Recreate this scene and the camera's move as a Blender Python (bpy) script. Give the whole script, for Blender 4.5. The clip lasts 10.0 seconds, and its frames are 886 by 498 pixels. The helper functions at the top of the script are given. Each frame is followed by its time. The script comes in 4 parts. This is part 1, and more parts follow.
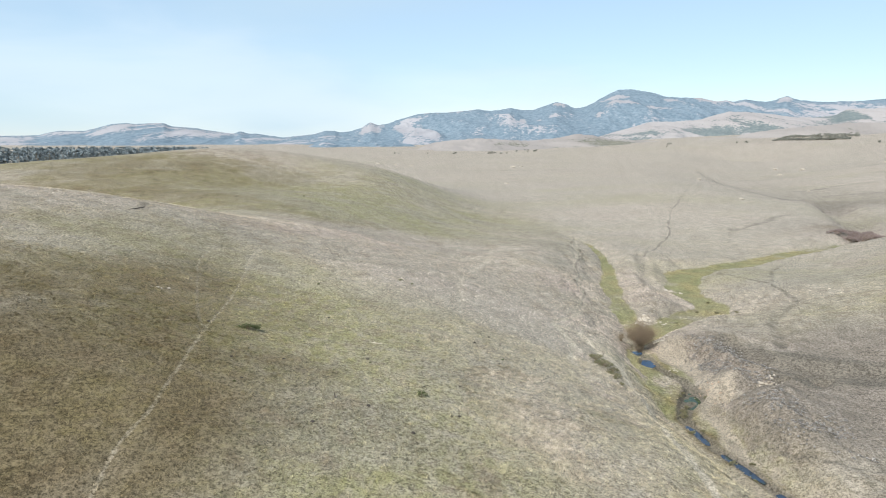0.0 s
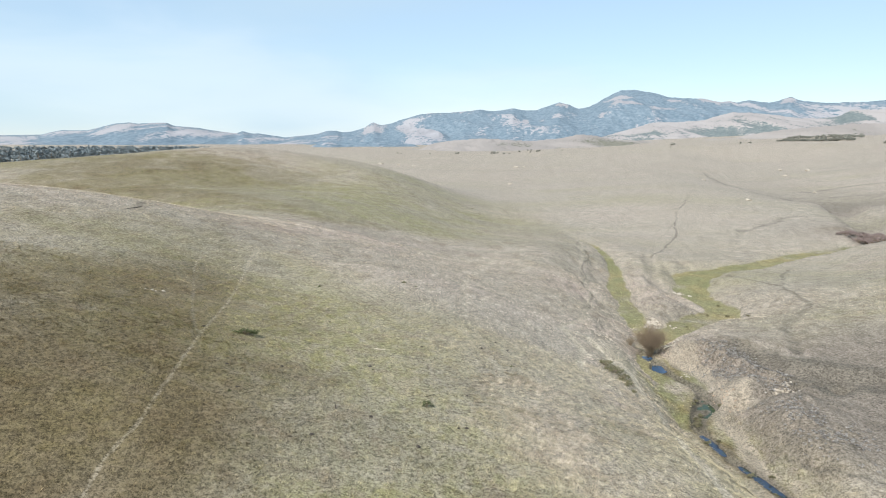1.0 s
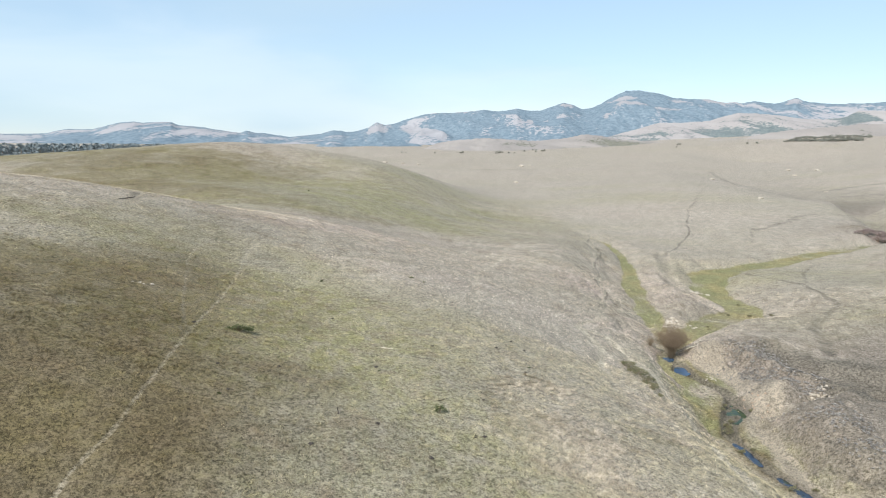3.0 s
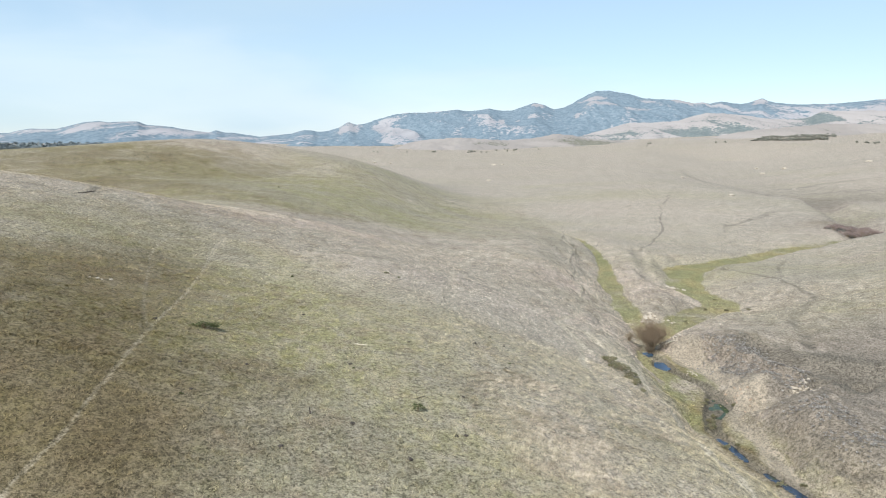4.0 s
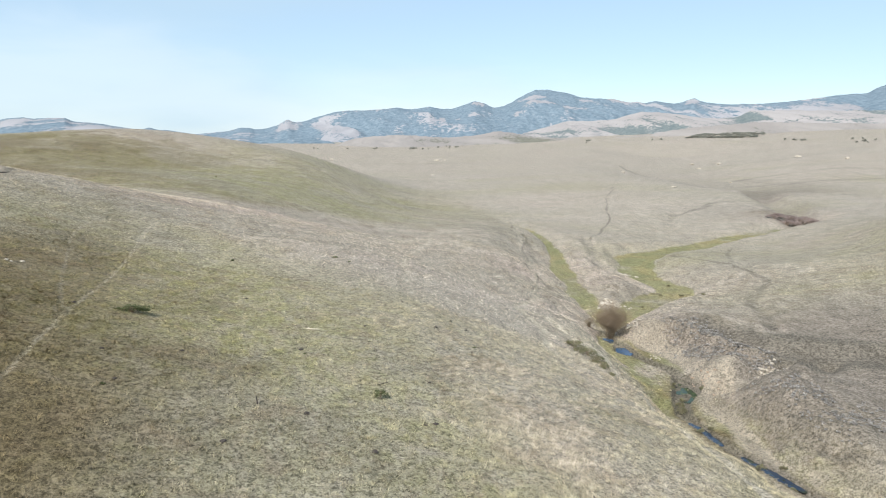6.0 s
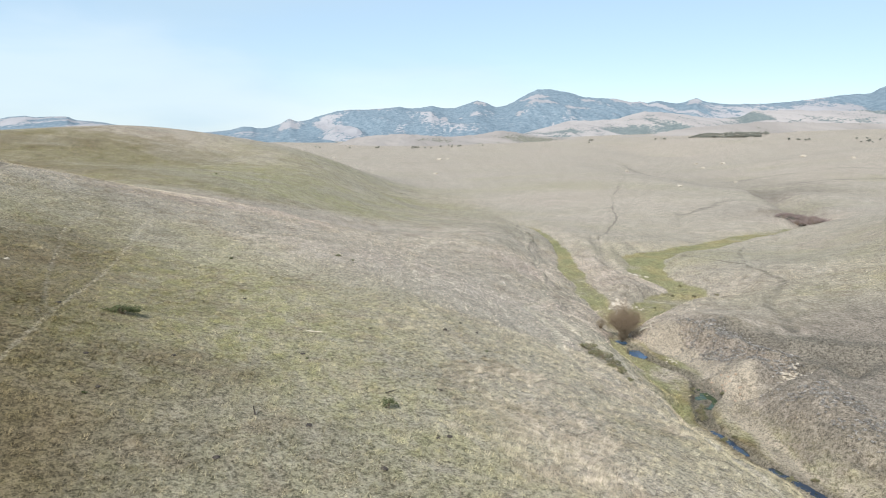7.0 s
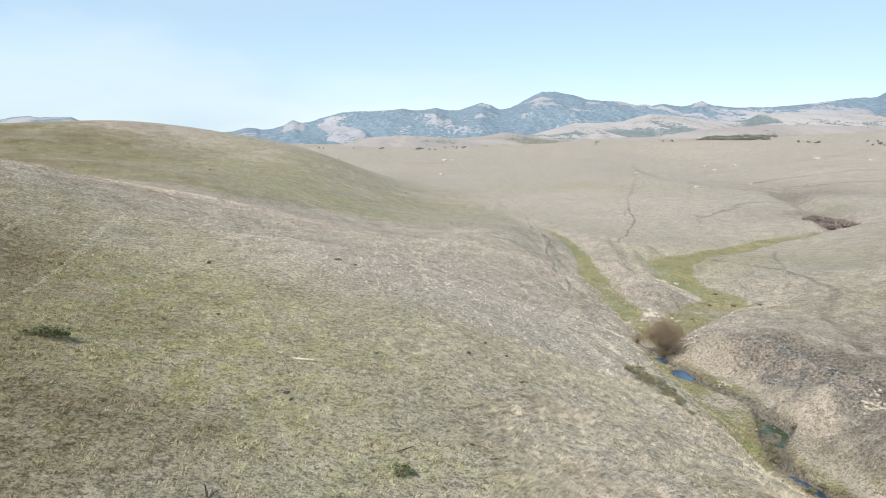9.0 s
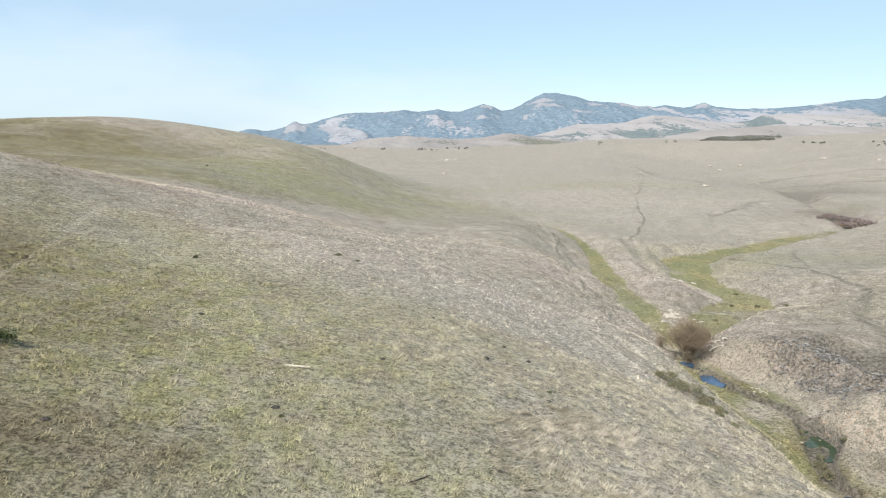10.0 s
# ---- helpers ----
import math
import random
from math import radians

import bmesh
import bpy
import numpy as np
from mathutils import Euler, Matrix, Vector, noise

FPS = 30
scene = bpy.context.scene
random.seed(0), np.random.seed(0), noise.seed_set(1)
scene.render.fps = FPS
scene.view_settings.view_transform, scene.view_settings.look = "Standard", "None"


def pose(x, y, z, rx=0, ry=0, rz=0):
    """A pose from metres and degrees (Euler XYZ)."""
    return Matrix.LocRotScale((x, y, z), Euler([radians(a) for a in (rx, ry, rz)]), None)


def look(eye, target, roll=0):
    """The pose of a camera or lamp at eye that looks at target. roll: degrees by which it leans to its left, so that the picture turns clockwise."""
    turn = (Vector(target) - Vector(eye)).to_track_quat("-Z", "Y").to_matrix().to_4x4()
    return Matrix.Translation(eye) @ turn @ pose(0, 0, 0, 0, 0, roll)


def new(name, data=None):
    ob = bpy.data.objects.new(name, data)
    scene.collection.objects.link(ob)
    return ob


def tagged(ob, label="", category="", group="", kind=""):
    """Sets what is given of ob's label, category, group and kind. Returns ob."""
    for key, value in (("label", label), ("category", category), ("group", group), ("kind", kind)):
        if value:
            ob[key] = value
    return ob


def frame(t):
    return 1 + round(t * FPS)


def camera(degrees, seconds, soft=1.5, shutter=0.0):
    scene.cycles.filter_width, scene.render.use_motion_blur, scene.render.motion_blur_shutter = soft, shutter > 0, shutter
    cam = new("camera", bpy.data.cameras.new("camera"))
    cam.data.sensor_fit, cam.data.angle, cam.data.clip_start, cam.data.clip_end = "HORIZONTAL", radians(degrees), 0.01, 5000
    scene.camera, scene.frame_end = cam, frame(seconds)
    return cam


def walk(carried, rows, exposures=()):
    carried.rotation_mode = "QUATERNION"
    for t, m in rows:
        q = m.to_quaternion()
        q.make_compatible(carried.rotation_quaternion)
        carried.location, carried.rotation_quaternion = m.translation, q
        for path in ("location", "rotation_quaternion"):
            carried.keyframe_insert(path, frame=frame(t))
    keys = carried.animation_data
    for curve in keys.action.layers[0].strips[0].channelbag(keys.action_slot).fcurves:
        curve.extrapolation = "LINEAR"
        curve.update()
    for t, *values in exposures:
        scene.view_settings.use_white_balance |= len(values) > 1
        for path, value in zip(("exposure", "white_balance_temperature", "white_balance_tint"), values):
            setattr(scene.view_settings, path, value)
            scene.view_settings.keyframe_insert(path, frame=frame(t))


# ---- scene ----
cam = camera(63.4, 10.0, soft=1.05)
METRES, EYE, TILT, LEAN, TURN = 38.0, 30.5, -8.6, 0.0, 0.0
ROWS = [
    (0.0, 0.0, 0.0, 0.0, 0.0, 0.0, -0.0),
    (0.5, -0.0039, 0.0383, 0.0038, 0.09, 0.02, -0.08),
    (1.0, -0.0092, 0.0776, 0.0046, 0.18, 0.02, -0.15),
    (1.5, -0.015, 0.1169, 0.0012, 0.26, 0.04, -0.25),
    (2.0, -0.0212, 0.1548, -0.0029, 0.34, 0.04, -0.31),
    (2.5, -0.0268, 0.1926, -0.0103, 0.42, 0.05, -0.35),
    (3.0, -0.0316, 0.2280, -0.0190, 0.46, 0.05, -0.38),
    (3.6, -0.0373, 0.2705, -0.0308, 0.46, 0.06, -0.38),
    (3.8, -0.0392, 0.2847, -0.0347, 0.10, 0.06, -0.32),
    (4.0, -0.0411, 0.2988, -0.0384, -1.74, 0.06, -0.04),
    (4.3, -0.0487, 0.3206, -0.0435, -4.95, 0.02, 0.46),
    (4.4, -0.0514, 0.3279, -0.0452, -6.00, 0.0, 0.62),
    (4.5, -0.0538, 0.3351, -0.0469, -6.53, -0.0, 0.7),
    (4.6, -0.0556, 0.3419, -0.0489, -6.57, -0.0, 0.70),
    (5.0, -0.061, 0.3686, -0.0573, -6.55, -0.03, 0.64),
    (5.5, -0.0664, 0.4029, -0.0753, -6.45, -0.05, 0.61),
    (7.0, -0.0797, 0.5277, -0.092, -6.26, -0.11, 0.41),
    (7.5, -0.0813, 0.5909, -0.0885, -6.19, -0.06, 0.34),
    (8.0, -0.0818, 0.664, -0.0915, -6.12, -0.01, 0.27),
    (8.5, -0.0817, 0.7443, -0.0909, -6.07, -0.0, 0.17),
    (9.0, -0.0817, 0.8276, -0.0901, -6.01, 0.08, 0.12),
    (9.5, -0.0832, 0.9077, -0.0962, -5.94, 0.15, 0.08),
    (10.0, -0.0859, 0.9767, -0.1056, -5.88, 0.2, 0.09),
]
walk(cam, [(t, pose(0, 0, EYE, TILT, LEAN, TURN) @ pose(METRES * x, METRES * y, METRES * z, 90 + pitch, roll, yaw)) for t, x, y, z, yaw, pitch, roll in ROWS])

# ---------------------------------------------------------------- light
SUN_AZ, SUN_EL = -145.0, 44.0  # degrees from north (y), to the right; above the horizon
world = bpy.data.worlds.new("sky")
scene.world = world
world.use_nodes = True
wt = world.node_tree
wt.nodes.clear()


def wn(kind, **props):
    n = wt.nodes.new(kind)
    for key, value in props.items():
        n.inputs[key].default_value = value
    return n


sky = wt.nodes.new("ShaderNodeTexSky")
sky.sky_type = "NISHITA"
sky.sun_disc = False
sky.sun_elevation = radians(SUN_EL)
sky.sun_rotation = radians(SUN_AZ)
sky.altitude = 60
sky.air_density, sky.dust_density, sky.ozone_density = 1.0, 0.1, 3.0
coords = wt.nodes.new("ShaderNodeTexCoord")
stretch = wn("ShaderNodeMapping", Scale=(1.3, 0.8, 5.0), Rotation=(0.0, 0.18, 0.0), Location=(0.55, 0.0, 0.1))
wisps = wn("ShaderNodeTexNoise", Scale=1.3, Detail=6.0, Roughness=0.45, Distortion=0.2)
veil = wt.nodes.new("ShaderNodeMapRange")
veil.interpolation_type = "SMOOTHSTEP"
veil.inputs["From Min"].default_value, veil.inputs["From Max"].default_value = 0.46, 0.78
veil.inputs["To Min"].default_value, veil.inputs["To Max"].default_value = 0.55, 0.9
cloud = wt.nodes.new("ShaderNodeMix")
cloud.data_type = "RGBA"
cloud.inputs["B"].default_value = (3.6, 4.8, 5.8, 1)
streak = wt.nodes.new("ShaderNodeVectorMath")
streak.operation = "DOT_PRODUCT"
streak.inputs[1].default_value = (-0.118, 0.034, -0.992)
fray = wn("ShaderNodeTexNoise", Scale=2.6, Detail=5.0, Roughness=0.5, Distortion=0.3)
edge = wt.nodes.new("ShaderNodeMath")
edge.operation = "MULTIPLY_ADD"
edge.inputs[1].default_value, edge.inputs[2].default_value = 0.22, -0.11
off = wt.nodes.new("ShaderNodeMath")
off.operation = "ADD"
size = wt.nodes.new("ShaderNodeMath")
size.operation = "ABSOLUTE"
thin = wt.nodes.new("ShaderNodeMapRange")
thin.interpolation_type = "SMOOTHSTEP"
thin.inputs["From Min"].default_value, thin.inputs["From Max"].default_value = 0.0, 0.10
thin.inputs["To Min"].default_value, thin.inputs["To Max"].default_value = 0.34, 0.0
cirrus = wt.nodes.new("ShaderNodeMix")
cirrus.data_type = "RGBA"
cirrus.inputs["B"].default_value = (5.9, 6.5, 6.9, 1)
back = wn("ShaderNodeBackground", Strength=0.114)
wout = wt.nodes.new("ShaderNodeOutputWorld")
for a, b in ((coords.outputs["Generated"], stretch.inputs["Vector"]), (stretch.outputs["Vector"], wisps.inputs["Vector"]), (wisps.outputs["Fac"], veil.inputs["Value"]),
             (veil.outputs["Result"], cloud.inputs["Factor"]), (sky.outputs["Color"], cloud.inputs["A"]), (coords.outputs["Generated"], streak.inputs[0]), (stretch.outputs["Vector"], fray.inputs["Vector"]), (fray.outputs["Fac"], edge.inputs[0]),
             (streak.outputs["Value"], off.inputs[0]), (edge.outputs[0], off.inputs[1]), (off.outputs[0], size.inputs[0]), (size.outputs[0], thin.inputs["Value"]),
             (thin.outputs["Result"], cirrus.inputs["Factor"]), (cloud.outputs["Result"], cirrus.inputs["A"]), (cirrus.outputs["Result"], back.inputs["Color"]),
             (back.outputs["Background"], wout.inputs["Surface"])):
    wt.links.new(a, b)

sun = new("sun", bpy.data.lights.new("sun", "SUN"))
sun.data.energy, sun.data.angle, sun.data.color = 4.0, radians(0.55), (1.0, 0.97, 0.93)
sx, sy, sz = math.sin(radians(SUN_AZ)) * math.cos(radians(SUN_EL)), math.cos(radians(SUN_AZ)) * math.cos(radians(SUN_EL)), math.sin(radians(SUN_EL))
sun.matrix_world = look((200 * sx, 200 * sy, 200 * sz), (0, 0, 0))
scene.view_settings.exposure = 0.50


# ---------------------------------------------------------------- materials
class Nodes:
    """A short hand for a procedural material's nodes."""

    def __init__(self, name, rough=0.9, spec=0.2):
        self.mat = bpy.data.materials.new(name)
        self.mat.use_nodes = True
        self.tree = self.mat.node_tree
        self.shader = self.tree.nodes["Principled BSDF"]
        self.shader.inputs["Roughness"].default_value = rough
        self.shader.inputs["Specular IOR Level"].default_value = spec

    def add(self, kind, links=(), **props):
        n = self.tree.nodes.new(kind)
        for key, value in props.items():
            n.inputs[key].default_value = value
        for socket, source in dict(links).items():
            self.tree.links.new(source, n.inputs[socket])
        return n

    def place(self, scale=(1, 1, 1), turn=0.0):
        t = self.add("ShaderNodeTexCoord")
        return self.add("ShaderNodeMapping", {"Vector": t.outputs["Object"]}, Scale=scale, Rotation=(0, 0, turn)).outputs["Vector"]

    def noise(self, vec, scale, detail=4.0, rough=0.55, warp=0.0):
        return self.add("ShaderNodeTexNoise", {"Vector": vec}, Scale=scale, Detail=detail, Roughness=rough, Distortion=warp).outputs["Fac"]

    def ramp(self, value, lo, hi, a=0.0, b=1.0):
        n = self.add("ShaderNodeMapRange", {"Value": value})
        n.interpolation_type = "SMOOTHSTEP"
        for key, v in (("From Min", lo), ("From Max", hi), ("To Min", a), ("To Max", b)):
            n.inputs[key].default_value = v
        return n.outputs["Result"]

    def math(self, op, a, b):
        n = self.add("ShaderNodeMath")
        n.operation = op
        for k, v in ((0, a), (1, b)):
            if isinstance(v, (int, float)):
                n.inputs[k].default_value = v
            else:
                self.tree.links.new(v, n.inputs[k])
        return n.outputs[0]

    def mix(self, fac, a, b, blend="MIX"):
        n = self.add("ShaderNodeMix")
        n.data_type, n.blend_type = "RGBA", blend
        for key, v in (("Factor", fac), ("A", a), ("B", b)):
            if isinstance(v, (int, float)):
                n.inputs[key].default_value = v
            elif isinstance(v, tuple):
                n.inputs[key].default_value = (*v, 1)
            else:
                self.tree.links.new(v, n.inputs[key])
        return n.outputs["Result"]

    def attr(self, name):
        n = self.add("ShaderNodeAttribute")
        n.attribute_name = name
        return n.outputs["Fac"]

    def island(self):
        return self.add("ShaderNodeNewGeometry").outputs["Random Per Island"]

    def done(self, colour, bump=None, strength=0.5, distance=0.05, rough=None):
        self.tree.links.new(colour, self.shader.inputs["Base Color"])
        if bump is not None:
            b = self.add("ShaderNodeBump", {"Height": bump}, Strength=strength, Distance=distance)
            self.tree.links.new(b.outputs["Normal"], self.shader.inputs["Normal"])
        if rough is not None:
            self.tree.links.new(rough, self.shader.inputs["Roughness"])
        return self.mat


STRAW, STRAW_PALE, ROSE = (0.335, 0.283, 0.215), (0.405, 0.354, 0.292), (0.405, 0.332, 0.29)
GREEN, GREEN_DARK, RUSSET = (0.285, 0.268, 0.14), (0.15, 0.152, 0.066), (0.135, 0.096, 0.046)


def pasture_colour(n, v, tuft, clump, patch, broad):
    """Dry and green grass in patches, with moss by the water, russet weeds, bare earth, wear, painted haze and painted
    dark where the mesh says so.
    """
    dry = n.mix(n.ramp(patch, 0.3, 0.7), STRAW_PALE, ROSE)
    dry = n.mix(n.ramp(broad, 0.35, 0.65, 0.0, 0.5), dry, (0.425, 0.38, 0.312))
    band = n.noise(n.place((0.35, 1.0, 1.0), 0.25), 0.035, 6.0, 0.65, 0.8)
    dry = n.mix(n.ramp(band, 0.5, 0.7, 0.0, 0.5), dry, (0.285, 0.25, 0.19))
    dry = n.mix(n.ramp(band, 0.36, 0.46, 0.4, 0.0), dry, (0.335, 0.26, 0.23))
    dry = n.mix(n.ramp(clump, 0.42, 0.72, 0.0, 0.55), dry, STRAW)
    lush = n.mix(n.ramp(clump, 0.35, 0.7), GREEN, (0.345, 0.31, 0.22))
    lush = n.mix(n.ramp(tuft, 0.5, 0.75, 0.0, 0.7), lush, GREEN_DARK)
    share = n.math("ADD", n.attr("green"), n.math("MULTIPLY", n.math("SUBTRACT", patch, 0.5), 1.3))
    share = n.math("ADD", share, n.math("MULTIPLY", n.math("SUBTRACT", clump, 0.5), 0.8))
    col = n.mix(n.ramp(share, 0.1, 0.9), dry, lush)
    drift = n.noise(n.place((0.5, 1.0, 1.0), 0.2), 0.055, 9.0, 0.72, 0.4)
    col = n.mix(n.ramp(drift, 0.46, 0.58, 0.0, 0.6), col, (0.305, 0.276, 0.222))
    winding = n.math("ABSOLUTE", n.math("SUBTRACT", n.noise(v, 0.016, 4.0, 0.5, 0.3), 0.5), 0.0)
    col = n.mix(n.math("MULTIPLY", n.ramp(winding, 0.0015, 0.006, 0.45, 0.0), n.ramp(drift, 0.4, 0.6)), col, (0.215, 0.19, 0.145))
    mottle = n.noise(v, 0.3, 6.0, 0.65, 0.6)
    col = n.mix(n.ramp(mottle, 0.5, 0.66, 0.0, 0.6), col, (0.265, 0.217, 0.16))
    col = n.mix(n.ramp(mottle, 0.32, 0.48, 0.35, 0.0), col, STRAW_PALE)
    # far haze put into the colour; it lightens near hillside patches too
    haze_pale = n.math("ADD", n.attr("pale"), n.math("MULTIPLY", n.math("SUBTRACT", patch, 0.5), 0.8))
    col = n.mix(n.ramp(haze_pale, 0.0, 1.0, 0.0, 0.48), col, (0.43, 0.383, 0.334))
    moss = n.math("ADD", n.attr("lush"), n.math("MULTIPLY", n.math("SUBTRACT", clump, 0.5), 1.2))
    mossy = n.mix(n.ramp(tuft, 0.4, 0.65), (0.255, 0.25, 0.12), (0.18, 0.185, 0.085))
    mossy = n.mix(n.ramp(patch, 0.4, 0.65), mossy, (0.30, 0.255, 0.12))
    col = n.mix(n.ramp(moss, 0.2, 0.85, 0.0, 0.85), col, mossy)
    rust = n.math("ADD", n.attr("russet"), n.math("MULTIPLY", n.math("SUBTRACT", patch, 0.5), 1.0))
    col = n.mix(n.ramp(rust, 0.1, 1.1, 0.0, 0.75), col, RUSSET)
    grey = n.math("ADD", n.attr("grey"), n.math("MULTIPLY", n.math("SUBTRACT", clump, 0.5), 1.4))
    grey = n.math("ADD", grey, n.math("MULTIPLY", n.math("SUBTRACT", tuft, 0.5), 1.0))
    col = n.mix(n.ramp(grey, 0.2, 0.9, 0.0, 0.8), col, (0.215, 0.185, 0.155))
    bare = n.math("ADD", n.attr("soil"), n.math("MULTIPLY", n.math("SUBTRACT", clump, 0.5), 1.0))
    bare = n.math("ADD", bare, n.math("MULTIPLY", n.math("SUBTRACT", tuft, 0.5), 0.5))
    earth = n.mix(n.ramp(tuft, 0.35, 0.7), (0.42, 0.37, 0.30), (0.30, 0.25, 0.195))
    col = n.mix(n.ramp(bare, 0.35, 0.85, 0.0, 0.9), col, earth)
    worn = n.math("ADD", n.attr("trail"), n.math("MULTIPLY", n.math("SUBTRACT", tuft, 0.5), 0.5))
    col = n.mix(n.ramp(worn, 0.25, 0.85, 0.0, 0.85), col, (0.50, 0.44, 0.35))
    # damp creek bed and dark lines, with some painted shade in hollows
    damp_dark = n.math("ADD", n.attr("damp_dark"), n.math("MULTIPLY", n.math("SUBTRACT", clump, 0.5), 0.9))
    damp_dark = n.math("ADD", damp_dark, n.math("MULTIPLY", n.math("SUBTRACT", tuft, 0.5), 0.6))
    return n.mix(n.ramp(damp_dark, 0.25, 0.95, 0.0, 0.8), col, (0.155, 0.139, 0.116))


def ground_material():
    n = Nodes("pasture", 0.95, 0.1)
    v = n.place()
    tuft = n.noise(v, 3.4, 5.0, 0.65, 0.4)
    clump = n.noise(n.place((1.0, 0.45, 1.0), 0.5), 0.9, 5.0, 0.6, 0.6)
    patch, broad = n.noise(v, 0.11, 5.0, 0.6, 0.5), n.noise(v, 0.018, 4.0, 0.55)
    fine = n.noise(v, 9.0, 4.0, 0.7, 0.5)
    col = pasture_colour(n, v, tuft, clump, patch, broad)
    grain = n.math("ADD", n.math("MULTIPLY", tuft, 0.5), n.math("MULTIPLY", fine, 0.5))
    col = n.mix(1.0, col, n.mix(n.ramp(grain, 0.38, 0.62), (0.30, 0.295, 0.275), (1.32, 1.30, 1.26)), "MULTIPLY")
    swell = n.noise(n.place((1.0, 0.6, 1.0), 0.3), 0.55, 7.0, 0.72, 0.5)
    col = n.mix(1.0, col, n.mix(n.ramp(swell, 0.36, 0.64), (0.87, 0.87, 0.86), (1.11, 1.11, 1.10)), "MULTIPLY")
    return n.done(col, grain, 0.9, 0.15)


def grass_material(name, dark, light):
    n = Nodes(name, 0.8, 0.15)
    v = n.place()
    clump = n.noise(n.place((1.0, 0.45, 1.0), 0.5), 0.9, 5.0, 0.6, 0.6)
    patch, broad = n.noise(v, 0.11, 5.0, 0.6, 0.5), n.noise(v, 0.018, 4.0, 0.55)
    # blades darken in the dips between hummocks: pit shade put into the colour
    r = n.math("ADD", n.math("MULTIPLY", n.island(), 0.35), n.math("MULTIPLY", n.attr("shade_tone"), 0.65))
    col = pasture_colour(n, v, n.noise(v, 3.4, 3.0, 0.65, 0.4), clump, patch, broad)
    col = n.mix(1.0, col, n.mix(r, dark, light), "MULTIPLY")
    # shading of grass clumps imitated by noise in the blade colour
    clump_shade = n.noise(v, 2.0, 4.0, 0.65, 0.4)
    col = n.mix(1.0, col, n.mix(n.ramp(clump_shade, 0.38, 0.6), (0.66, 0.655, 0.62), (1.22, 1.21, 1.18)), "MULTIPLY")
    return n.done(col)


def leaf_material(name, a, b, rough=0.75):
    n = Nodes(name, rough, 0.2)
    v = n.place()
    col = n.mix(n.island(), a, b)
    col = n.mix(n.ramp(n.noise(v, 1.5, 3.0), 0.35, 0.65, 0.0, 0.4), col, tuple(0.5 * c for c in a))
    return n.done(col)


def bark_material(name, a, b):
    n = Nodes(name, 0.9, 0.15)
    v = n.place((1, 1, 0.3))
    g = n.noise(v, 14.0, 5.0, 0.65, 0.5)
    return n.done(n.mix(n.ramp(g, 0.3, 0.7), a, b), g, 0.6, 0.02)


def rock_material(name, a, b):
    n = Nodes(name, 0.92, 0.2)
    v = n.place()
    g = n.noise(v, 2.3, 6.0, 0.65, 0.4)
    return n.done(n.mix(n.ramp(g, 0.35, 0.68), a, b), g, 0.7, 0.08)


# default deep colour holds the blue of the reflected sky
def water_material(name="still_water", deep=(0.05, 0.09, 0.155), weedy=(0.05, 0.08, 0.06)):
    n = Nodes(name, 0.05, 0.5)
    v = n.place()
    n.shader.inputs["IOR"].default_value = 1.4
    weed = n.noise(v, 1.4, 4.0, 0.6, 0.3)
    col = n.mix(n.ramp(weed, 0.52, 0.68), deep, weedy)
    return n.done(col, n.noise(v, 5.0, 2.0), 0.05, 0.01)


def range_material(name, scrub, scrub_dark, grass, lo, hi, size):
    """Chaparral broken by grass slopes; share of scrub from the noise and the mesh's own cover."""
    n = Nodes(name, 0.98, 0.05)
    v = n.place((1, 0.28, 1.6))
    big = n.noise(v, 1.0 / size, 6.0, 0.62, 0.8)
    small = n.noise(n.place((1, 0.5, 1.2)), 17.0 / size, 7.0, 0.7, 0.3)
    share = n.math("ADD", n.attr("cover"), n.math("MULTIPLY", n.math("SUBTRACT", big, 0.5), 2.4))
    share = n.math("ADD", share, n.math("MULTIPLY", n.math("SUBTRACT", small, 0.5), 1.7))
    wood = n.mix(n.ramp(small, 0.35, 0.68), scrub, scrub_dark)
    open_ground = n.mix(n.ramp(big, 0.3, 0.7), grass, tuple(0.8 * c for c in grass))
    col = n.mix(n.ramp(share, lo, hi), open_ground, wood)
    return n.done(col, small, 0.45, 0.03 * size)


PASTURE, WATER = ground_material(), water_material()
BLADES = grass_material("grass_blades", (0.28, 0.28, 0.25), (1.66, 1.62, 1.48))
# same grass, lightened in colour where the farther slopes turn from the sun
BLADES_FAR = grass_material("brightened_far_blades", (0.58, 0.575, 0.55), (1.92, 1.86, 1.76))
STRAWS = grass_material("lying_straw", (0.6, 0.58, 0.57), (1.55, 1.48, 1.44))
WATER_DARK = water_material("stream_water", (0.025, 0.04, 0.065), (0.035, 0.045, 0.022))
WATER_WEEDY = water_material("weedy_water", (0.035, 0.055, 0.03), (0.10, 0.11, 0.04))
WATER_WEEDY.node_tree.nodes["Principled BSDF"].inputs["Specular IOR Level"].default_value = 0.2
# blue-grey of distance haze is put into the scrub and grass colours
FAR_RANGE = range_material("haze_tinted_chaparral", (0.205, 0.255, 0.29), (0.125, 0.175, 0.21), (0.365, 0.355, 0.36), 0.45, 0.53, 330.0)
FOOT_RANGE = range_material("foothill_scrub", (0.20, 0.225, 0.215), (0.12, 0.145, 0.145), (0.375, 0.345, 0.325), 0.43, 0.49, 120.0)
LOW_RANGE = range_material("low_hill_grass", (0.24, 0.22, 0.175), (0.14, 0.145, 0.11), (0.345, 0.31, 0.28), 0.48, 0.56, 110.0)
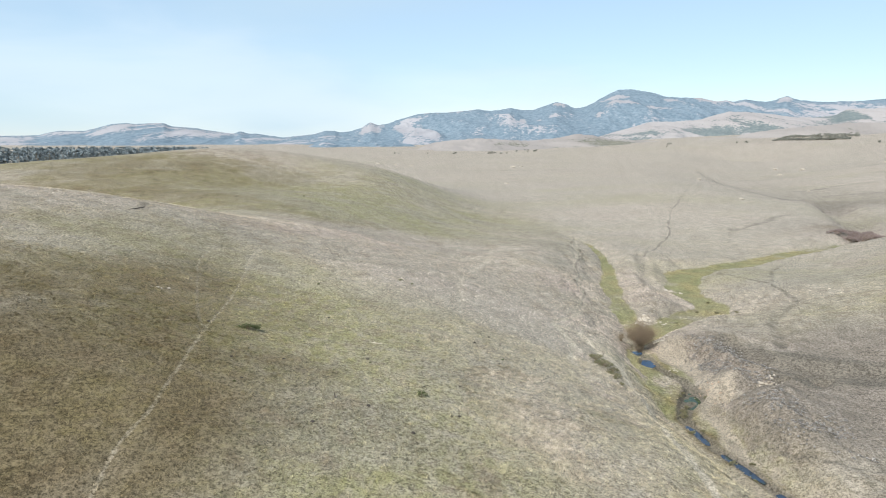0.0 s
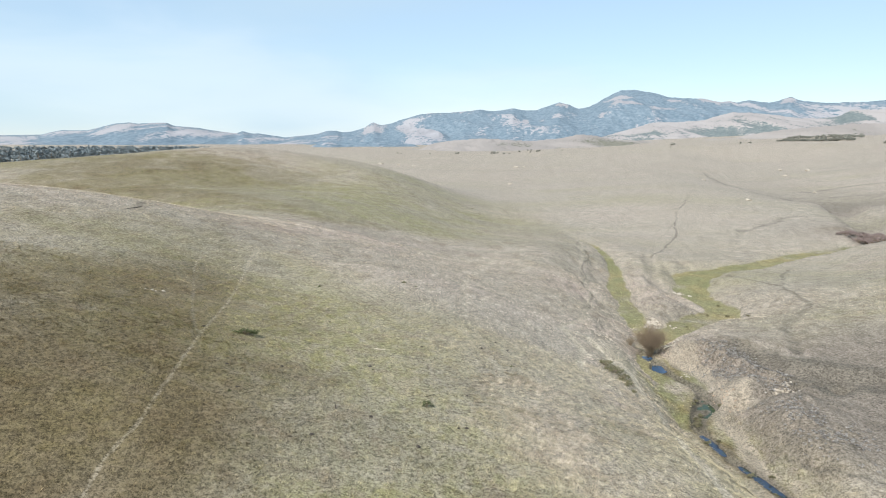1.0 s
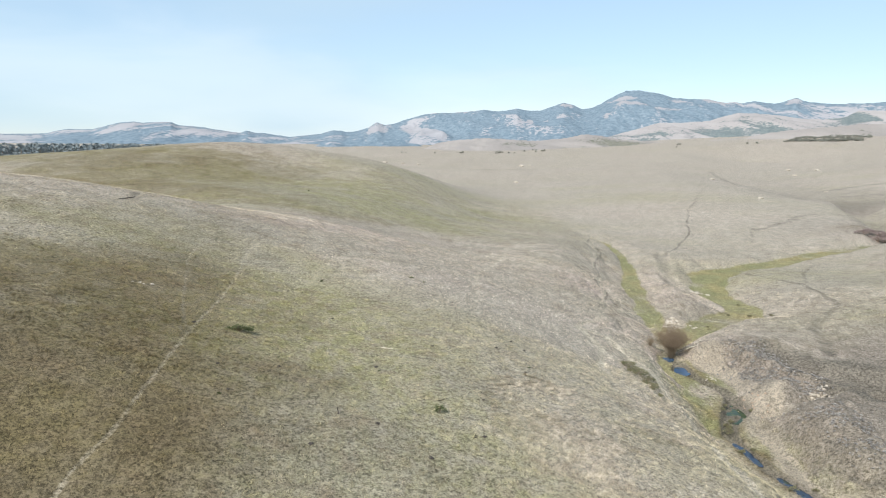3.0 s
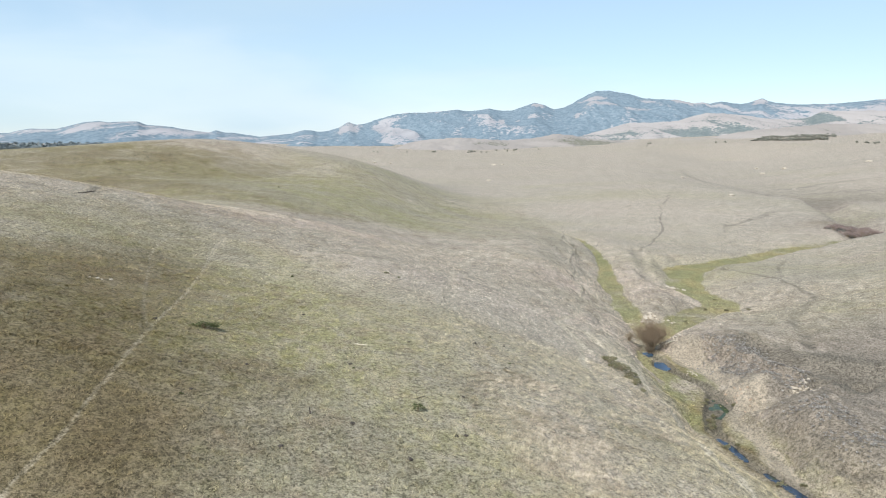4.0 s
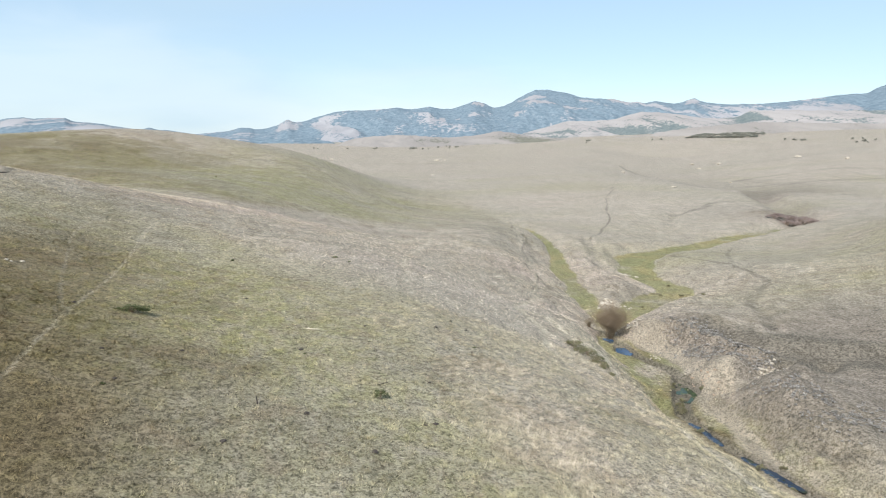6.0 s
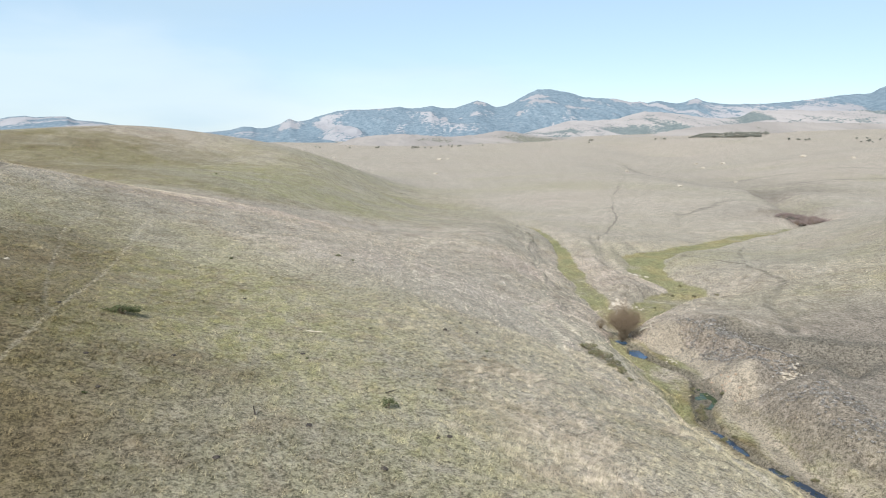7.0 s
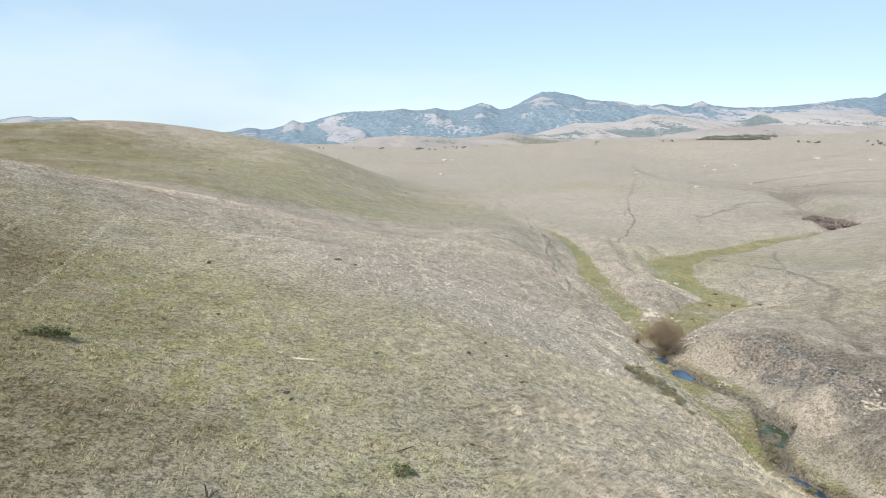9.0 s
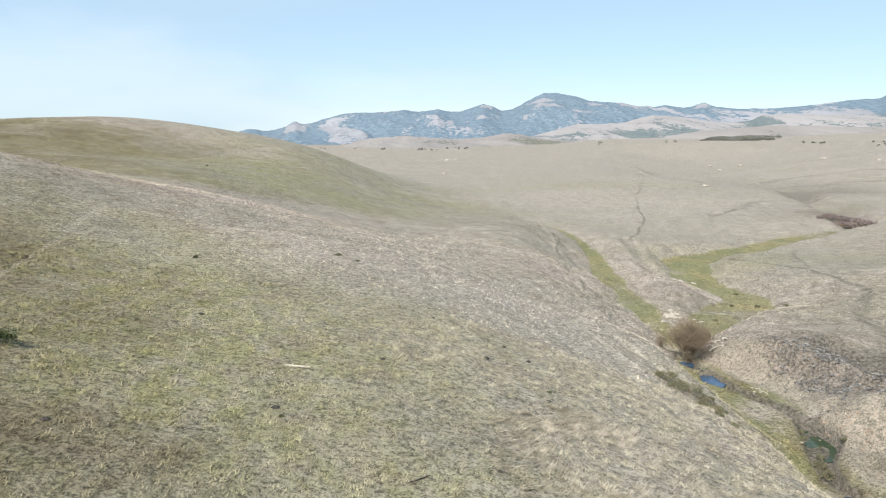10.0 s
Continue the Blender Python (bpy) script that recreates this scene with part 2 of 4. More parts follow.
# distance haze is put into the next two leaf colours, paler and greyer
LEAF_DARK = leaf_material("hazed_conifer_leaf", (0.15, 0.18, 0.185), (0.235, 0.265, 0.265))
LEAF_FAR = leaf_material("hazed_thicket_leaf", (0.17, 0.175, 0.145), (0.26, 0.255, 0.21))
LEAF_COYOTE = leaf_material("coyote_brush_leaf", (0.115, 0.115, 0.06), (0.25, 0.225, 0.13))
LEAF_BUSH = leaf_material("broom_leaf", (0.06, 0.075, 0.03), (0.13, 0.14, 0.06))
LEAF_BROWN = leaf_material("dead_leaf", (0.19, 0.155, 0.10), (0.33, 0.275, 0.19))
LEAF_RUST = leaf_material("rusty_leaf", (0.20, 0.15, 0.135), (0.32, 0.255, 0.225))
TWIG = bark_material("twig_bark", (0.27, 0.205, 0.14), (0.16, 0.12, 0.08))
TWIG_GREY = bark_material("dry_twig_bark", (0.30, 0.27, 0.23), (0.15, 0.125, 0.10))
LOG_BARK = bark_material("bleached_wood", (0.62, 0.56, 0.44), (0.42, 0.36, 0.27))
STUMP_BARK = bark_material("charred_wood", (0.085, 0.07, 0.06), (0.035, 0.03, 0.026))
CHALK = rock_material("pale_rock", (0.49, 0.435, 0.355), (0.33, 0.28, 0.215))
RED_EARTH = rock_material("red_clod", (0.42, 0.315, 0.23), (0.29, 0.21, 0.15))


# ---------------------------------------------------------------- lie of the land
def hash2(ix, iy, seed):
    n = (ix * 374761393 + iy * 668265263 + seed * 1442695041) & 0xFFFFFFFF
    n = ((n ^ (n >> 13)) * 1274126177) & 0xFFFFFFFF
    n = n ^ (n >> 16)
    return (n & 0xFFFF) / 65535.0


def vnoise(x, y, seed=0):
    """Smooth value noise, 0 to 1, with cells of one unit."""
    x, y = np.asarray(x, float), np.asarray(y, float)
    ix, iy = np.floor(x).astype(np.int64), np.floor(y).astype(np.int64)
    fx, fy = x - ix, y - iy
    fx, fy = fx * fx * (3 - 2 * fx), fy * fy * (3 - 2 * fy)
    a, b = hash2(ix, iy, seed), hash2(ix + 1, iy, seed)
    c, d = hash2(ix, iy + 1, seed), hash2(ix + 1, iy + 1, seed)
    return (a * (1 - fx) + b * fx) * (1 - fy) + (c * (1 - fx) + d * fx) * fy


def fbm(x, y, octaves=4, seed=0):
    """Layered noise, about -1 to 1."""
    total, size, amp, norm = 0.0, 1.0, 1.0, 0.0
    for k in range(octaves):
        total = total + amp * (2 * vnoise(x * size + 17.3 * k, y * size - 9.1 * k, seed + k) - 1)
        norm += amp
        size, amp = size * 2.03, amp * 0.5
    return total / norm


def ease(v, lo, hi):
    t = np.clip((v - lo) / (hi - lo), 0, 1)
    return t * t * (3 - 2 * t)


# knolls and hollows: x, y, half-length, half-width, turn, height
KNOLLS = [
    (-68.7, 83.6, 37.7, 48.3, -1.8, 17.5),
    (-72.3, 284.9, 36.1, 49.7, -20.6, 20.5),
    (109.1, 136.7, 15.0, 42.5, -28.7, 10.8),
    (2.3, 83.7, 15.8, 36.8, 15.3, 7.2),
    (-43.6, 163.2, 27.8, 36.5, -6.1, 10.4),
    (17.4, 77.4, 22.9, 28.6, -2.9, -4.5),
    (38.7, 149.7, 23.9, 38.2, 14.7, 9.2),
    (34.7, 99.5, 6.9, 4.5, 0.8, 2.0),
    (36.0, 76.2, 4.9, 8.3, 0.0, 2.2),
    (40.3, 146, 3.2, 13, 6, 0.9),
    (47.6, 141.8, 10.6, 20.1, -0.1, -7.7),
    (-31.0, 47.7, 23.4, 18.7, 1.7, 5.3),
    (-83.4, 146.3, 38.0, 17.3, 8.6, -8.4),
    (-99.1, 101.4, 40.0, 40.3, -0.0, 4.3),
    (43.0, 166.6, 48.2, 47.8, 0.5, -4.7),
    (-22.9, 253.0, 19.6, 46.7, 2.9, 7.2),
    (-144.0, 213.6, 53.8, 60.7, 3.9, 18.2),
    (370, 560, 85, 120, -25, 12.0),
    (265, 470, 30, 40, -20, 3.0),
    (118, 362, 40, 75, -25, 5.2),
    (-12, 322, 20, 40, 6, 2.6),
]
# water courses: x, y, floor, half-width of the floor
CREEK = [(33, 20, -1.5, 0.35), (31.0, 50, -1.5, 0.35), (30.6, 59.3, -1.45, 0.35), (29.3, 66, -1.45, 0.4), (28.0, 70.2, -1.4, 0.4), (27.4, 77.8, -1.4, 0.4),
         (28.6, 81.2, -1.45, 0.6), (30.6, 84.3, -1.6, 1.2), (31.5, 88.0, -1.3, 0.4), (31.3, 91.0, -1.2, 0.3), (30.0, 95.0, -1.2, 0.3), (29.2, 98.0, -1.5, 1.0), (29.6, 101.0, -1.4, 0.5), (29.0, 102.6, -1.15, 0.3), (29.2, 104.8, -1.5, 0.9), (29.6, 107.5, -0.9, 0.3)]
CREEK_VALE = [(32.2, 20, -0.95, 2.2), (30.2, 50, -0.95, 2.2), (29.4, 60, -0.9, 2.2), (28.4, 68, -0.85, 2.2), (27.8, 75, -0.75, 1.9), (29.6, 83, -0.7, 2.6),
              (30.5, 91, -0.7, 3.3), (29.8, 98, -0.7, 2.9), (29.2, 104, -0.7, 2.3), (31.0, 111, -0.72, 2.0), (34.0, 114.5, -0.75, 2.4)]
WEST_RILL = [(31.0, 111, -0.7, 1.2), (32.3, 122.3, -0.4, 1.5), (33.0, 130.7, -0.3, 1.4), (35.6, 148.6, -0.1, 1.5), (38.6, 164.9, 0.4, 1.2), (40.7, 181, 0.9, 0.7),
             (41.5, 201, 1.3, 0.5), (38, 224, 2.0, 0.3)]
EAST_VALE = [(34.0, 114.5, -0.75, 2.4), (40.5, 121, -0.75, 3.2), (47, 126, -0.8, 3.6), (51.2, 132.5, -0.8, 3.0), (51.2, 141, -0.75, 2.6), (51.3, 151, -0.7, 2.6),
             (55.5, 164, -0.6, 4.4), (64.2, 170, -0.5, 4.2), (73, 176, -0.4, 4.0), (83, 184, -0.3, 3.4), (93, 192, -0.2, 2.8), (110, 203, -0.2, 2.4),
             (124, 212, -0.4, 3.0), (134, 222, -0.3, 4.0), (150, 262, -0.5, 2.5), (170, 315, -0.3, 3.5), (186, 350, 0.5, 5.0)]
FAR_VALE = [(180, 335, 0.6, 5), (190, 365, 0.6, 8), (198, 400, 0.8, 12), (206, 470, 1.0, 15), (216, 547, 1.4, 18), (262, 640, 2.0, 20), (310, 700, 3.0, 22), (350, 820, 6.0, 20)]
EAST_LOBE = [(46, 125.5, -0.75, 2.4), (53, 123.2, -0.6, 1.0)]
SOUTH_NOTCH = [(32.0, 82.2, -0.7, 0.8), (36.0, 83.0, -0.15, 0.8), (39.5, 84.2, 0.35, 0.7), (42.5, 85.8, 0.9, 0.6), (44.4, 87.3, 2.0, 0.2)]
# with each: slope of its sides, height of the cut bank at its edge, roundness of its brow
COURSES = [(CREEK_VALE, 0.80, 0.0, 1.3), (WEST_RILL, 0.40, 0.0, 2.6), (EAST_VALE, 0.66, 0.0, 1.5), (EAST_LOBE, 0.6, 0.0, 0.6), (FAR_VALE, 0.13, 0.0, 1.2), (SOUTH_NOTCH, 0.85, 0.4, 0.5), (CREEK, 1.9, 0.0, 0.15)]


def along(line, x, y):
    """Distance to a line of points, and the values that go with the nearest place on it."""
    best = np.full(np.shape(x), 1e9)
    vals = [np.zeros(np.shape(x)) for _ in line[0][2:]]
    for a, b in zip(line, line[1:]):
        dx, dy = b[0] - a[0], b[1] - a[1]
        t = np.clip(((x - a[0]) * dx + (y - a[1]) * dy) / (dx * dx + dy * dy), 0, 1)
        d = np.hypot(x - a[0] - t * dx, y - a[1] - t * dy)
        near = d < best
        best = np.where(near, d, best)
        for k in range(len(vals)):
            vals[k] = np.where(near, a[2 + k] + t * (b[2 + k] - a[2 + k]), vals[k])
    return best, vals


# the brow of the eroded bank, and hollows worn down the slopes: depth, half-width
SCARP = [(33.2, 105, 0), (34.8, 101, 0), (37.0, 96.2, 0), (38.0, 92, 0), (39.3, 88.5, 0), (41.6, 87.0, 0), (44.6, 86.4, 0)]
HOLLOWS = [
    ([(51, 181, 0), (49.3, 175, 0), (47.6, 166, 0), (45.0, 157, 0), (43.7, 147, 0), (44.6, 140.7, 0), (46.5, 134, 0)], 0.7, 2.2),
    ([(60.7, 122, 0), (53.1, 112.1, 0), (48.2, 100.6, 0), (46.2, 94, 0)], 0.3, 1.8),
    ([(47, 84.5, 0), (41.8, 80.5, 0), (38, 80, 0), (34, 81.5, 0)], 0.7, 2.2),
    ([(39.6, 95.5, 0), (41.2, 91.0, 0), (43.4, 88.6, 0), (48, 86.0, 0), (56, 82.0, 0)], 1.0, 3.4),
    ([(98.5, 236, 0), (90, 222, 0), (85, 211, 0), (78, 203, 0)], 0.6, 3.0),
]


def beside(line, x, y):
    """Distance to a line, positive on the right of its way."""
    best, sign = np.full(np.shape(x), 1e9), np.ones(np.shape(x))
    for a, b in zip(line, line[1:]):
        dx, dy = b[0] - a[0], b[1] - a[1]
        t = np.clip(((x - a[0]) * dx + (y - a[1]) * dy) / (dx * dx + dy * dy), 0, 1)
        d = np.hypot(x - a[0] - t * dx, y - a[1] - t * dy)
        near = d < best
        best = np.where(near, d, best)
        sign = np.where(near, np.sign((y - a[1]) * dx - (x - a[0]) * dy), sign)
    return -best * sign


def base_height(x, y):
    far = np.maximum(0, y - 250.0)
    z = 2.3 + 0.0115 * np.minimum(far, 900) + 0.050 * np.clip(x - 110, 0, 700) * np.clip((y - 420.0) / 600, 0, 1.0)
    for cx, cy, sx, sy, turn, h in KNOLLS:
        c, s = math.cos(radians(turn)), math.sin(radians(turn))
        u, v = (x - cx) * c + (y - cy) * s, -(x - cx) * s + (y - cy) * c
        z = z + h * np.exp(-0.5 * ((u / sx) ** 2 + (v / sy) ** 2))
    roll = ease(np.hypot(x, y), 220, 420)
    z = z + roll * (2.2 * fbm(x / 110, y / 95, 4, 5) + 2.5 * ease(y, 500, 1200) * fbm(x / 420, y / 420, 2, 9))
    return z


def ragged(x, y):
    """How far the edge of a water course strays, in metres."""
    return 1.7 * fbm(x / 8, y / 8, 3, 61) + 0.3 * fbm(x / 1.7, y / 1.7, 2, 65)


def height(x, y):
    x, y = np.asarray(x, float), np.asarray(y, float)
    z = base_height(x, y)
    wob = ragged(x, y)
    side = np.zeros(np.shape(x))
    for line, steep, cut, k in COURSES:
        d, (floor, half) = along(line, x, y)
        wide = 0.25 if line is CREEK else np.minimum(1, half / 2.2)
        out = np.maximum(0, d + wob * wide * np.minimum(1, d / 2) - half)
        side = np.maximum(side, ease(out, 0.2, 1.5) * (1 - ease(out, 5, 11)) * (line is not CREEK))
        c = floor + np.minimum(cut, 1.8 * out) + steep * out
        m = np.clip(0.5 + 0.5 * (z - c) / k, 0, 1)
        z = z + (c - z) * m - k * m * (1 - m)
    z = z - side * (1 - ease(y, 185, 240)) * (0.55 * (1 - np.abs(fbm(x / 4.5, y / 6.5, 3, 91))) ** 3 - 0.25) * np.minimum(1, 400 / (np.hypot(x, y) + 200))
    below = beside(SCARP, x + 0.7 * fbm(x / 2.2, y / 2.2, 2, 141), y + 0.5 * fbm(x / 2.0, y / 2.0, 2, 143))
    bluff = np.exp(-((x - 38) / 7) ** 2 - ((y - 90) / 9) ** 2) * ease(below, -0.6, 0.4) + 0.8 * np.exp(-((x - 39) / 6) ** 2 - ((y - 73) / 7) ** 2)
    z = z + side * bluff * (0.6 * fbm(x / 2.6, y / 2.6, 3, 131) + 0.28 * fbm(x / 1.0, y / 1.0, 2, 137))
    reach = ease(y, 83.5, 87) * (1 - ease(y, 99, 105))
    z = z + reach * (0.35 * np.exp(-(below / 1.2) ** 2) - 0.7 * ease(below, 0.0, 0.9) * (1 - ease(below, 1.2, 5.0)))
    for line, deep, half in HOLLOWS:
        d, _ = along(line, x + 0.5 * wob, y)
        z = z - deep * (1 - ease(d, 0.15 * half, half))
    near = 1 - ease(np.hypot(x, y - 60), 150, 320)
    z = z + near * (0.12 * fbm(x / 7, y / 7, 3, 31) + 0.05 * fbm(x / 1.6, y / 1.6, 2, 41))
    return z

# ---------------------------------------------------------------- ground sheet
def steps(lo, hi, fine, reach_lo, reach_hi, grow_lo, grow_hi):
    """Places along one axis: even between lo and hi, then wider and wider to both ends."""
    out = list(np.arange(lo, hi + 1e-6, fine))
    step, p = fine, out[-1]
    while p < reach_hi:
        step *= grow_hi
        p += step
        out.append(p)
    step, p, head = fine, lo, []
    while p > reach_lo:
        step *= grow_lo
        p -= step
        head.append(p)
    return np.array(head[::-1] + out)


def mesh_of(name, verts, faces, material, smooth=True, attrs=None):
    me = bpy.data.meshes.new(name)
    me.from_pydata(verts, [], faces) if isinstance(faces, list) else fill(me, verts, faces)
    for key, values in (attrs or {}).items():
        a = me.attributes.new(key, "FLOAT", "POINT")
        a.data.foreach_set("value", np.asarray(values, np.float32).ravel())
    me.materials.append(material)
    if smooth:
        me.polygons.foreach_set("use_smooth", np.ones(len(me.polygons), bool))
    me.update()
    return me


def fill(me, verts, faces):
    """Loads equal-sided faces from arrays."""
    verts, faces = np.asarray(verts, np.float32), np.asarray(faces, np.int32)
    n, k = faces.shape
    me.vertices.add(len(verts))
    me.vertices.foreach_set("co", verts.ravel())
    me.loops.add(n * k)
    me.loops.foreach_set("vertex_index", faces.ravel())
    me.polygons.add(n)
    me.polygons.foreach_set("loop_start", np.arange(0, n * k, k, dtype=np.int32))
    me.update(calc_edges=True)


def grid_faces(nx, ny):
    i = (np.arange(ny - 1)[:, None] * nx + np.arange(nx - 1)[None, :]).ravel()
    return np.stack([i, i + 1, i + 1 + nx, i + nx], 1)


# paths worn by hooves: points x, y; half-width; wear
TRAILS = [
    ([(-19.0, 30), (-19.5, 37.5), (-20.0, 41.9), (-19.7, 45.7), (-20.2, 53.6), (-21.2, 62.3), (-22.5, 73.5), (-23.7, 82.5), (-25.4, 95), (-26.7, 109.5), (-28.6, 116)], 0.19, 0.48),
    ([(-21.7, 63.2), (-25.0, 71.3), (-29.6, 85.7), (-30.4, 91.0), (-31.2, 99.7), (-34.7, 119.6)], 0.2, 0.45),
    ([(19.3, 108.5), (16.2, 100.8), (16.8, 97.3), (17.2, 91.6), (15.2, 82), (15.8, 79.3), (17.8, 75.1)], 0.42, 1.0),
    ([(16.2, 100.8), (19.4, 97.6), (20.5, 90.5), (22.0, 85.5), (22.0, 78), (22.3, 73.5), (21.2, 64), (21.0, 57.3), (20.5, 50), (20, 40)], 0.42, 1.0),
    ([(38.8, 217), (37.1, 198), (34.0, 180), (28.9, 154.4), (26.3, 136.1), (23.8, 121.8), (21.6, 113.1), (19.3, 108.5)], 0.5, 0.55),
    ([(10.4, 163), (4.1, 119.5), (2.1, 101.8), (2.1, 91.2), (3.1, 80.9), (4.7, 70.6), (4.8, 64.5)], 0.5, 0.5),
    ([(27, 100), (24, 94), (22.5, 86)], 0.35, 0.6),
]
# dark green or damp lines in the grass, broad dark bands, a hollow's painted shading
DARK_LINES = [
    ([(61.4, 158.8), (63.1, 148.8), (64.7, 140.2), (63.8, 129.9), (62.1, 122.0), (60.7, 120.3)], 0.38, 0.75),
    ([(60.7, 120.3), (53.1, 112.1), (50.8, 108.7), (48.2, 100.6), (46.6, 96.2)], 0.9, 0.55),
    ([(59, 119), (54, 113)], 2.4, 0.35),
    ([(81.4, 169.9), (70.4, 152.3), (65.3, 140.9)], 0.38, 0.65),
    ([(174, 504), (152.9, 444.5), (118.9, 347.3), (91.9, 283.9), (82.7, 262.9), (76.3, 243.1), (72.3, 228.4), (67.8, 214.7), (58.9, 196.6), (50.9, 179.5)], 0.36, 0.75),
    ([(140, 262), (123.2, 259.3), (110.9, 245.1), (99.2, 234.4), (92.9, 230.5)], 1.2, 0.6),
    ([(92.9, 230.5), (85.2, 211.2)], 0.35, 0.7),
    # shading of the spur's hollow, drawn as a dark line along its floor
    ([(50.9, 179.5), (49.3, 175), (47.6, 166), (45.0, 157), (43.7, 147), (44.6, 140.7), (46.5, 134)], 0.4, 0.5),
    ([(40.6, 220.2), (35.4, 197.0), (35.7, 179.8), (30.3, 159.4), (26.2, 141.4), (26.6, 135.3), (23.9, 122.0)], 0.28, 0.7),
    ([(-19.8, 120.9), (-16.2, 106.4), (-14.7, 95.9), (-14.9, 89.3)], 0.22, 0.6),
    ([(-25.8, 166), (-26.1, 150), (-22, 128)], 0.32, 0.5),
    ([(-33.1, 114.1), (-30.1, 94.2), (-28.9, 85.8), (-25.0, 71.3), (-21.7, 63.2)], 0.16, 0.5),
    ([(33.2, 70.9), (34.3, 68.4), (35.7, 66.6), (37.8, 66.1)], 0.22, 0.9),
    ([(32.8, 65.8), (34.0, 64.0), (35.1, 62.1), (36.7, 60.6), (39, 59.6)], 0.25, 0.8),
    ([(40.2, 70.1), (40.9, 68.2), (41.5, 66.3)], 0.2, 0.6),
    ([(-45.5, 107.9), (-46.5, 114.6)], 0.4, 0.8),
    ([(190, 378), (160, 372), (120, 366)], 2.2, 0.45),
    ([(330, 420), (290, 425), (240, 430), (205, 420)], 3.2, 0.6),
    ([(300, 370), (262, 378), (225, 372), (205, 385)], 3.0, 0.6),
    ([(260, 520), (200, 530), (150, 528)], 4.0, 0.5),
    ([(420, 600), (370, 570), (320, 548), (285, 560)], 4.5, 0.6),
    ([(100, 600), (40, 590), (-20, 610)], 5.0, 0.5),
    ([(130, 480), (80, 470), (30, 480)], 3.0, 0.4),
    ([(38, 205), (45, 196), (52, 199), (58, 190)], 0.3, 0.6),
    ([(39.4, 96.5), (41.2, 92.6), (43.6, 90.2), (47.5, 87.8), (53, 85.0)], 2.0, 0.7),
    ([(35.5, 82), (38.5, 80.5), (42, 80.6)], 1.2, 0.55),
    ([(225, 636), (190, 500), (166, 400), (163, 345), (168, 327)], 1.8, 0.7),
    ([(150, 372), (198, 306.8), (215, 282)], 0.9, 0.7),
    ([(300, 620), (340, 632), (404, 655)], 5.0, 0.6),
    ([(-31, 90.4), (-26.5, 75.6), (-23, 65.7), (-21.2, 60.4)], 0.16, 0.5),
]
# broad patches: x, y, half-length, half-width, turn, amount
GREENS = [(-16, 60, 11, 16, 0, 0.3), (46, 99, 9, 8, -20, 0.3), (58, 106, 14, 10, -15, 0.25), (-22, 86, 22, 20, 0, 0.42), (-95, 220, 45, 45, 0, 0.25), (-6, 64, 26, 24, 0, 0.36), (-18, 48, 22, 14, 0, 0.10), (-30, 205, 24, 40, 10, 0.22), (-60, 220, 55, 50, 0, 0.32), (-56, 174, 34, 13, -14, 0.42), (-6, 188, 24, 14, 0, 0.12), (22, 92, 4, 9, 0, 0.3),
          (8, 90, 10, 22, 10, 0.2), (62, 158, 16, 10, 0, 0.25), (82, 122, 26, 22, 20, 0.30), (80, 230, 50, 20, 20, 0.12), (110, 400, 80, 40, 0, 0.1), (12, 118, 8, 16, 10, 0.15), (40, 290, 40, 14, 12, 0.22), (18, 236, 26, 16, 0, 0.22), (90, 300, 40, 16, 0, 0.2), (60, 210, 20, 10, 10, 0.16), (150, 262, 8, 14, 10, 0.4),
          (30, 70, 2.4, 14, 0, 0.3), (25.3, 84, 1.8, 6, 15, 0.4), (-2, 50, 12, 14, 0, 0.1)]
TANS = [(-14, 148, 20, 17, 0, 0.34), (6, 160, 20, 18, 0, 0.2), (-34, 126, 36, 8, -32, 0.42), (2, 110, 24, 26, 0, 0.5), (0, 84, 16, 14, 0, 0.2), (14, 64, 10, 16, 0, 0.1), (8, 58, 4, 12, 10, 0.3), (17, 72, 5, 14, 0, 0.12), (-62, 112, 20, 16, 0, 0.25), (8, 150, 30, 16, 0, 0.15), (40, 135, 7, 20, 0, 0.5), (48, 90, 18, 18, 0, 0.4),
        (-100, 190, 30, 20, 0, 0.3), (60, 130, 14, 14, 0, 0.3), (28, 130, 8, 26, 0, 0.3), (60, 96, 16, 14, 0, 0.25)]
# russet growth; at left front also slope shade and vignetting painted as colour
RUSSET_SHADES = [(-18, 60, 8, 12, 0, 0.2), (-26, 74, 10, 12, 0, 0.15), (-20, 84, 10, 8, 0, 0.12), (-24, 40, 12, 14, 0, 0.35), (-15, 56, 8, 12, 10, 0.2), (-100, 215, 45, 40, 0, 0.38), (-34, 50, 12, 32, -8, 0.66), (-13, 50, 10, 12, 0, 0.06), (-44, 78, 18, 18, 0, 0.2), (-50, 172, 40, 13, -14, 0.5), (-33, 99, 10, 9, 0, 0.22), (-75, 215, 45, 30, 10, 0.3), (-60, 250, 45, 28, 0, 0.16), (-24, 42, 8, 8, 0, 0.8), (130, 232, 14, 8, 30, 0.6), (-38, 128, 32, 7, -32, 0.22), (-52, 116, 20, 14, 0, 0.2), (84, 120, 22, 18, 0, 0.24)]
